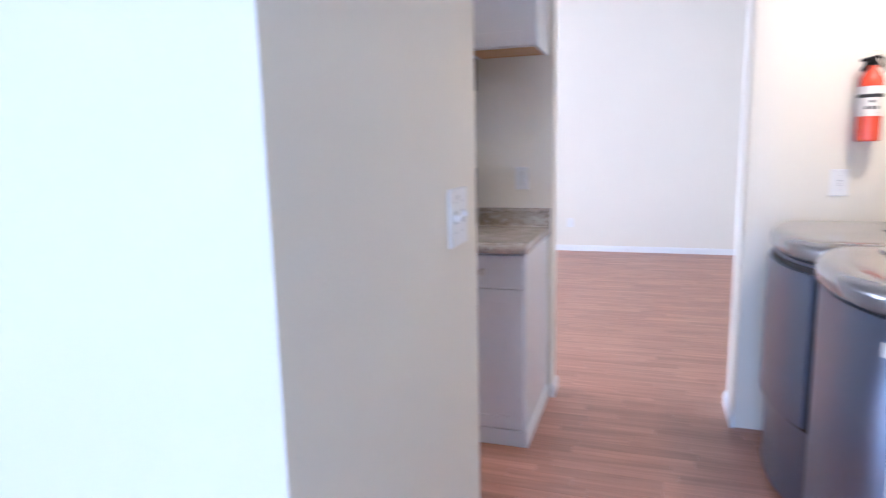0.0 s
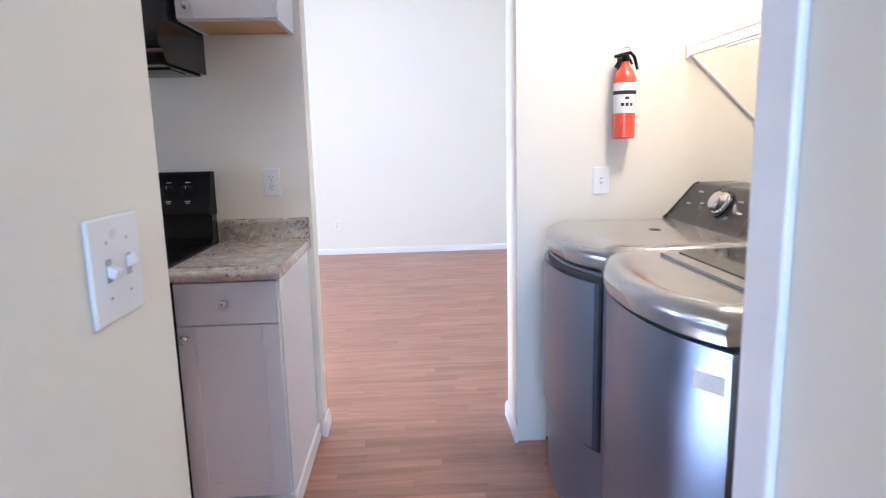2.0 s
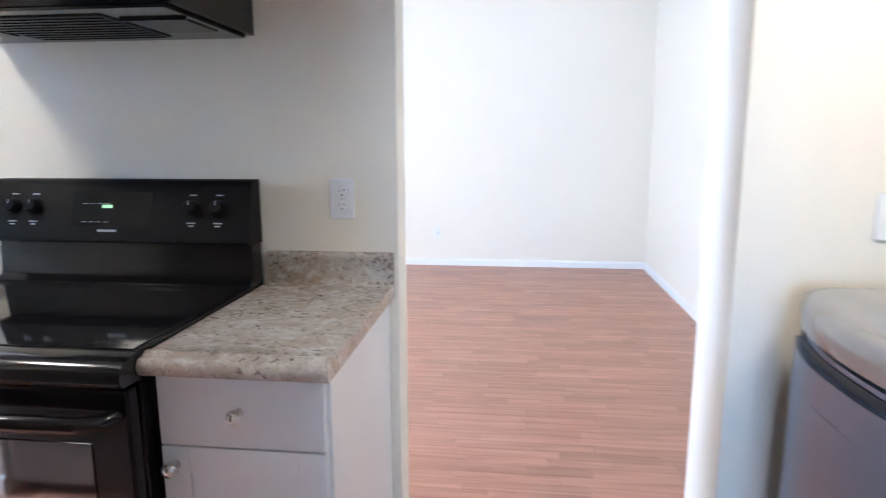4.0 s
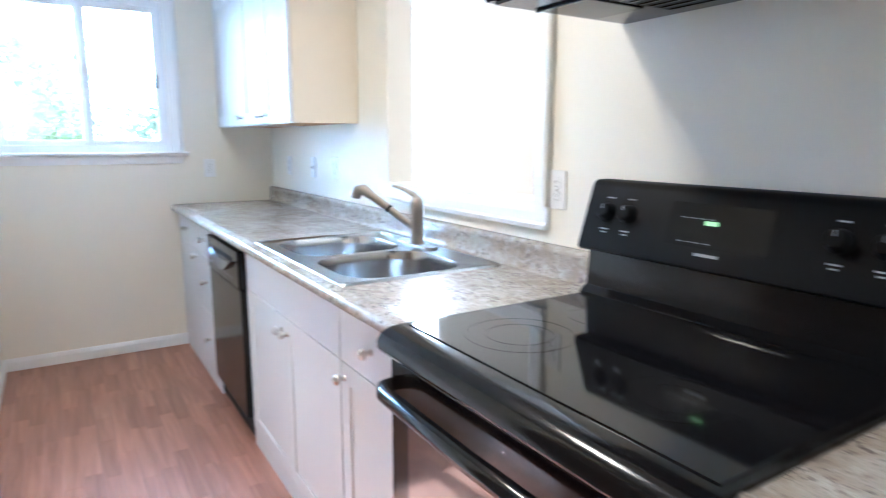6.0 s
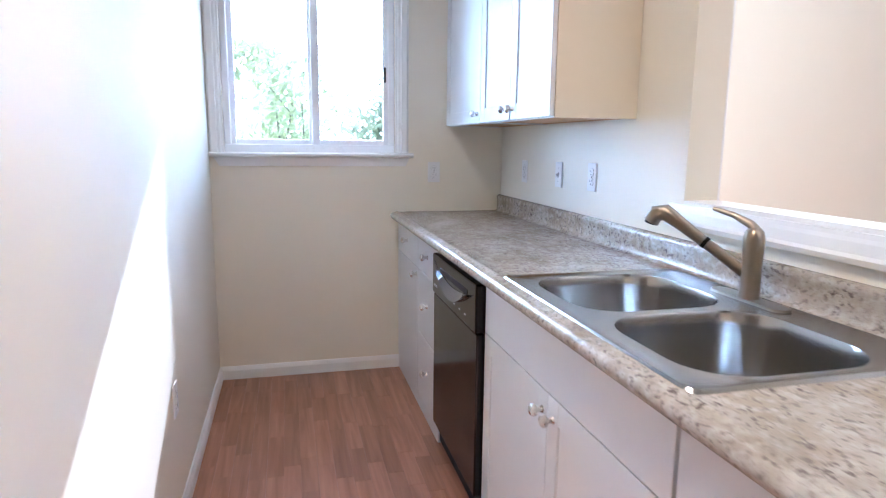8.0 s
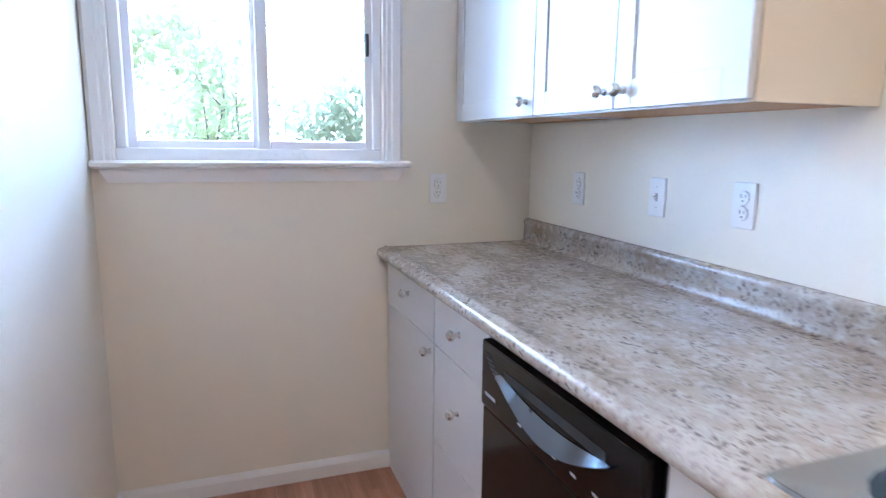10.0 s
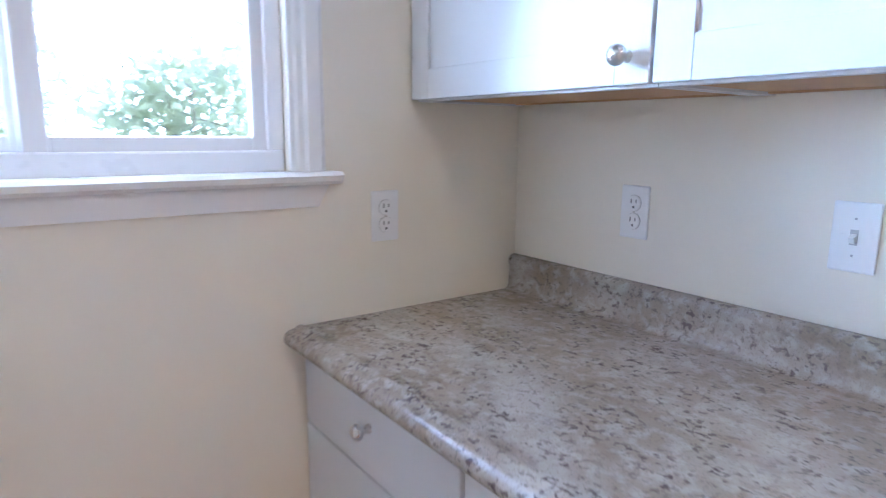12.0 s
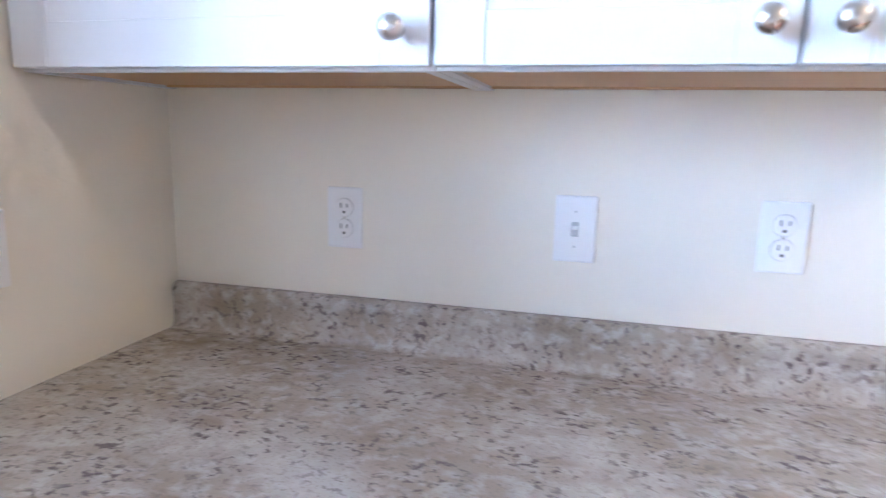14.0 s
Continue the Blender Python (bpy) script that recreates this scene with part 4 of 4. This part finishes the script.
        inner = [(front + 0.004 + bulge * abs(s) ** 2.4, yc + half * s) for s in span[::-1]]
        dr = part("door", prism(outer + inner, "z", 0.335, 0.872), GRAPHITE, o, "bowed graphite dryer door", True)
        gap = [(front - 0.003 + bulge * abs(s) ** 2.4, yc + half * s * 1.03) for s in span]
        gin = [(front + 0.006 + bulge * abs(s) ** 2.4, yc + half * s * 1.03) for s in span[::-1]]
        part("door_gap", prism(gap + gin, "z", 0.322, 0.892), RUBBER, o, "dark door seal gap")
        lowr = [(front - 0.021 + bulge * abs(s) ** 2.4, yc + half * s * 0.9) for s in span]
        lin = [(front - 0.016 + bulge * abs(s) ** 2.4, yc + half * s * 0.9) for s in span[::-1]]
        part("door_panel", prism(lowr + lin, "z", 0.41, 0.80), GRAPHITE, dr, "", True)
        part("top_mark", box(5.46, 5.49, yc - 0.02, yc + 0.02, 0.985, 0.9875), RUBBER, top)
    return o


machine("clothes_dryer", -0.548, "graphite front-loading dryer with a bowed door", False)
machine("washing_machine", -1.246, "graphite top-loading washing machine with glass lid", True)


def extinguisher():
    x, y = 5.488, -0.165
    o = thing("fire_extinguisher", x, y, 1.305, "red fire extinguisher hung on the closet wall", "fire extinguisher")
    r = 0.043
    cyl = part("cylinder", lathe([(r - 0.006, 0), (r, 0.005), (r, 0.235), (r - 0.004, 0.252), (r - 0.014, 0.270), (0.018, 0.284), (0.015, 0.292), (0.015, 0.300), (0, 0.300)], (x, y, 1.305), (0, 0, 1), 32), RED, o, "", True)
    part("label", lathe([(r + 0.0006, 0), (r + 0.0006, 0.118), (r - 0.001, 0.118), (r - 0.001, 0)], (x, y, 1.405), (0, 0, 1), 32), LABEL, cyl, "white printed label", True)
    part("strap", lathe([(r + 0.0022, 0), (r + 0.0022, 0.014), (r - 0.001, 0.014), (r - 0.001, 0)], (x, y, 1.478), (0, 0, 1), 32), RUBBER, o, "black mounting strap")
    for dx, w, z, h in ((-0.02, 0.011, 1.432, 0.012), (-0.004, 0.012, 1.432, 0.012), (0.013, 0.011, 1.432, 0.012), (-0.004, 0.050, 1.416, 0.003), (-0.004, 0.044, 1.409, 0.003), (-0.004, 0.016, 1.458, 0.010), (0.0, 0.055, 1.512, 0.003)):
        a0, a1 = dx - w / 2, dx + w / 2
        ym = [y - math.sqrt((r + 0.0012) ** 2 - a * a) for a in (a0, a1)]
        part("label_print", prism([(x + a0, ym[0]), (x + a1, ym[1]), (x + a1, ym[1] + 0.002), (x + a0, ym[0] + 0.002)], "z", z, z + h), INK, cyl)
    part("valve", lathe([(0.013, 0), (0.016, 0.006), (0.016, 0.022), (0.010, 0.030), (0, 0.030)], (x, y, 1.604), (0, 0, 1), 16), BLACKTEX, o, "", True)
    part("lever", tube([(x - 0.045, y - 0.005, 1.625), (x - 0.012, y, 1.632), (x + 0.02, y, 1.640), (x + 0.036, y, 1.625), (x + 0.050, y, 1.575)], [0.006, 0.008, 0.007, 0.007, 0.006], 8), BLACKTEX, o, "black squeeze lever", True)
    part("handle", tube([(x - 0.030, y, 1.610), (x - 0.010, y, 1.618), (x + 0.015, y, 1.620), (x + 0.028, y, 1.596)], 0.005, 8), BLACKTEX, o)
    part("pin_ring", tube([(x + 0.002 + 0.020 * math.cos(a * math.pi / 8), y, 1.646 + 0.016 * math.sin(a * math.pi / 8)) for a in range(0, 9)], 0.0018, 6), CHROME, o)
    part("hose_nozzle", tube([(x - 0.016, y, 1.612), (x - 0.032, y - 0.004, 1.600), (x - 0.040, y - 0.006, 1.585)], [0.007, 0.006, 0.007], 8), BLACKTEX, o)
    part("bracket", box(x - 0.016, x + 0.016, -0.121, -0.111, 1.34, 1.64, 0.002), RUBBER, o)


extinguisher()


def wire_shelf():
    o = thing("wire_shelf", 5.92, -1.0, 1.66, "white wire shelf with a diagonal brace in the closet", "shelf")
    x0, x1, z = 5.765, 6.075, 1.665
    y0, y1 = -1.915, -0.118
    for x, zz in ((x0, z), (x0, z - 0.035), (x1 - 0.005, z), ((x0 + x1) / 2, z - 0.004)):
        part("rail", tube([(x, y0, zz), (x, y1, zz)], 0.0034, 8), WIRE, o)
    n = 68
    for i in range(n + 1):
        y = y0 + (y1 - y0) * i / n
        part("wire", tube([(x1 - 0.004, y, z + 0.003), (x0, y, z + 0.003), (x0 - 0.003, y, z - 0.033)], 0.0014, 5), WIRE, o)
    part("brace", tube([(x0 + 0.012, y1 - 0.004, z - 0.03), (x1 - 0.008, y1 - 0.004, z - 0.305)], 0.0075, 8), WIRE, o, "white diagonal support brace")
    part("end_clip", box(x0 - 0.012, x0 + 0.022, y1 - 0.006, y1 + 0.006, z - 0.045, z + 0.012, 0.003), WIRE, o)
    part("wall_clip", box(x1 - 0.022, x1 - 0.002, y1 - 0.006, y1 + 0.006, z - 0.325, z - 0.292, 0.003), WIRE, o)


wire_shelf()


# ---- ceiling lamps ----
def ceiling_lamp(x, y, r, label):
    o = thing("ceiling_lamp", x, y, H, label, "ceiling light")
    part("base", lathe([(r * 0.9, 0), (r * 0.9, -0.03), (r * 0.8, -0.035), (0, -0.035)], (x, y, H), (0, 0, 1), 32), NICKEL, o, "", True)
    part("diffuser", lathe([(r, -0.036), (r * 0.98, -0.055), (r * 0.85, -0.085), (r * 0.6, -0.102), (r * 0.3, -0.110), (0, -0.112)], (x, y, H), (0, 0, 1), 32), GLOW, o, "frosted glass bowl", True)


ceiling_lamp(2.57, -0.95, 0.16, "round frosted glass ceiling lamp in the kitchen")
ceiling_lamp(5.62, -0.80, 0.13, "round frosted glass ceiling lamp in the closet")

# ---- outdoors ----
def ground():
    b = bmesh.new()
    bmesh.ops.create_grid(b, x_segments=60, y_segments=60, size=400)
    for v in b.verts:
        v.co.z = -0.35 + (0.05 * noise.noise(v.co * 0.7) if v.co.length < 60 else 0)
    structure("ground", b, SOIL, "leaf-strewn ground outside the window", "ground")


ground()
# glowing slab added to send sky light in through the kitchen window
structure("backdrop", box(-14.2, -14.0, -16, 9, -0.4, 8.8), BACKDROP_GLOW, "pale glowing slab added beyond the trees as daylight", "backdrop")


def tree(x, y, height, spread, leaves, m, seed, label, kind="tree"):
    rnd = random.Random(seed)
    o = thing(kind, x, y, -0.35, label, kind)
    tr = bmesh.new()
    limbs = []
    stems = 1 if kind == "tree" else 5
    for s in range(stems):
        a = rnd.uniform(0, 6.28)
        top = Vector((x + spread * 0.5 * math.cos(a) * (stems > 1), y + spread * 0.5 * math.sin(a) * (stems > 1), -0.35 + height * 0.85))
        base = Vector((x + 0.1 * math.cos(a) * (stems > 1), y + 0.1 * math.sin(a) * (stems > 1), -0.40))
        pts = [base.lerp(top, k / 6) + Vector((rnd.uniform(-1, 1), rnd.uniform(-1, 1), 0)) * 0.06 * (0 < k < 6) for k in range(7)]
        r0 = 0.016 * height if stems == 1 else 0.022
        tube(pts, [r0 * (1 - k / 7.5) for k in range(7)], 8, bm=tr)
        for k in range(9 if stems == 1 else 3):
            p = base.lerp(top, rnd.uniform(0.3, 0.98))
            a2 = rnd.uniform(0, 6.28)
            q = p + Vector((math.cos(a2), math.sin(a2), rnd.uniform(0.1, 0.7))) * spread * rnd.uniform(0.4, 0.9)
            tube([p, p.lerp(q, 0.5) + Vector((0, 0, 0.05)), q], [r0 * 0.4, r0 * 0.25, r0 * 0.1], 6, bm=tr)
            limbs += [p.lerp(q, f) for f in (0.4, 0.7, 1.0)]
        limbs += pts[3:]
    part("trunk", tr, BARK, o)
    vs, fs = [], []
    for i in range(leaves):
        c = rnd.choice(limbs) + Vector((rnd.gauss(0, 1), rnd.gauss(0, 1), rnd.gauss(0, 0.8))) * spread * 0.20
        c.z = max(c.z, -0.2)
        u = Vector((rnd.gauss(0, 1), rnd.gauss(0, 1), rnd.gauss(0, 1))).normalized()
        w = u.orthogonal().normalized()
        s = rnd.uniform(0.035, 0.07)
        k = len(vs)
        vs += [c - u * s, c + w * s * 0.42, c + u * s, c - w * s * 0.42]
        fs.append((k, k + 1, k + 2, k + 3))
    me = bpy.data.meshes.new("crown")
    me.from_pydata([tuple(v - Vector((x, y, -0.35))) for v in vs], [], fs)
    me.materials.append(m)
    c = new("crown", me)
    c.parent = o
    tagged(c, "many small green leaves")


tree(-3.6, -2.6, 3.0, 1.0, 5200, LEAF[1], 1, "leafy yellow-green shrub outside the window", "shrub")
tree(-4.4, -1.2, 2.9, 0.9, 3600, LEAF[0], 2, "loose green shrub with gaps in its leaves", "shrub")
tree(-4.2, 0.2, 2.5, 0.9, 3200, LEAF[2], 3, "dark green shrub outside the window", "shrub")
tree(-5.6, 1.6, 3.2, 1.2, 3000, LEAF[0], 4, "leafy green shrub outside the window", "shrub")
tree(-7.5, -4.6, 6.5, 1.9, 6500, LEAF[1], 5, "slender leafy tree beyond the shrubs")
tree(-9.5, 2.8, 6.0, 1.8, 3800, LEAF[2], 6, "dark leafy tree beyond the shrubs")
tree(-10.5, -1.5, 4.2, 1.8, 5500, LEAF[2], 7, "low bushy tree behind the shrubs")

# ---- floor strips ----
bm = box(-0.15, 6.02, 0.0, FARY + 0.12, -0.16, -0.009)
box(-0.15, 6.20, -2.04, 0.0, -0.16, -0.009, bm=bm)
box(-0.15, NEARX + 0.11, -2.56, -2.04, -0.16, -0.009, bm=bm)
box(1.2, NEARX + 0.11, -6.3, -2.56, -0.16, -0.009, bm=bm)
floor = structure("floor", bm, SUBFLOOR, "reddish wood-look strip laminate floor", "floor")
PWID = 0.0665
LENGTHS = (0.26, 0.34, 0.42, 0.50)


def strip_mesh(length):
    b = box(0, length - 0.0006, 0, PWID - 0.0005, -0.0088, 0.0, 0.0004, 1)
    me = bpy.data.meshes.new("strip")
    b.to_mesh(me)
    b.free()
    me.materials.append(PLANK)
    return me


strips = [strip_mesh(v) for v in LENGTHS]
rnd = random.Random(11)
singles, rest = 0, []
y = -6.18
while y < FARY:
    first = 1.26 if y < -2.56 else -0.08
    end = NEARX + 0.08 if y < -2.04 else 6.12 if y < 0 else 5.98
    x = first - rnd.uniform(0, 0.4)
    while x < end:
        i = rnd.randrange(4)
        x2 = x + LENGTHS[i]
        kitchen = -1.62 < y < -0.60 and 0.0 < x2 and x < 2.85
        gap = -1.45 < y < 0.75 and 4.10 < x2 and x < 5.10
        if first <= x and x2 < end and (kitchen or gap) and singles < 300:
            o = new("floor_strip", strips[i])
            o.location = (x, y, 0)
            o.parent = floor
            singles += 1
        elif x2 > first:
            rest.append((max(x, first), y, min(x2, end)))
        x = x2
    y += PWID
vs, fs = [], []
for x0, y0, x1 in rest:
    k = len(vs)
    e = 0.0004
    ya, yb, xa, xb = y0, y0 + PWID - 0.0005, x0, x1 - 0.0006
    vs += [(xa, ya, -0.0088), (xb, ya, -0.0088), (xb, yb, -0.0088), (xa, yb, -0.0088), (xa + e, ya + e, 0), (xb - e, ya + e, 0), (xb - e, yb - e, 0), (xa + e, yb - e, 0)]
    fs += [(k + 4, k + 5, k + 6, k + 7), (k, k + 1, k + 5, k + 4), (k + 1, k + 2, k + 6, k + 5), (k + 2, k + 3, k + 7, k + 6), (k + 3, k, k + 4, k + 7)]
me = bpy.data.meshes.new("floor_strips")
me.from_pydata(vs, [], fs)
me.materials.append(PLANK)
far = new("floor_strips", me)
far.parent = floor
tagged(far, kind="stuff")
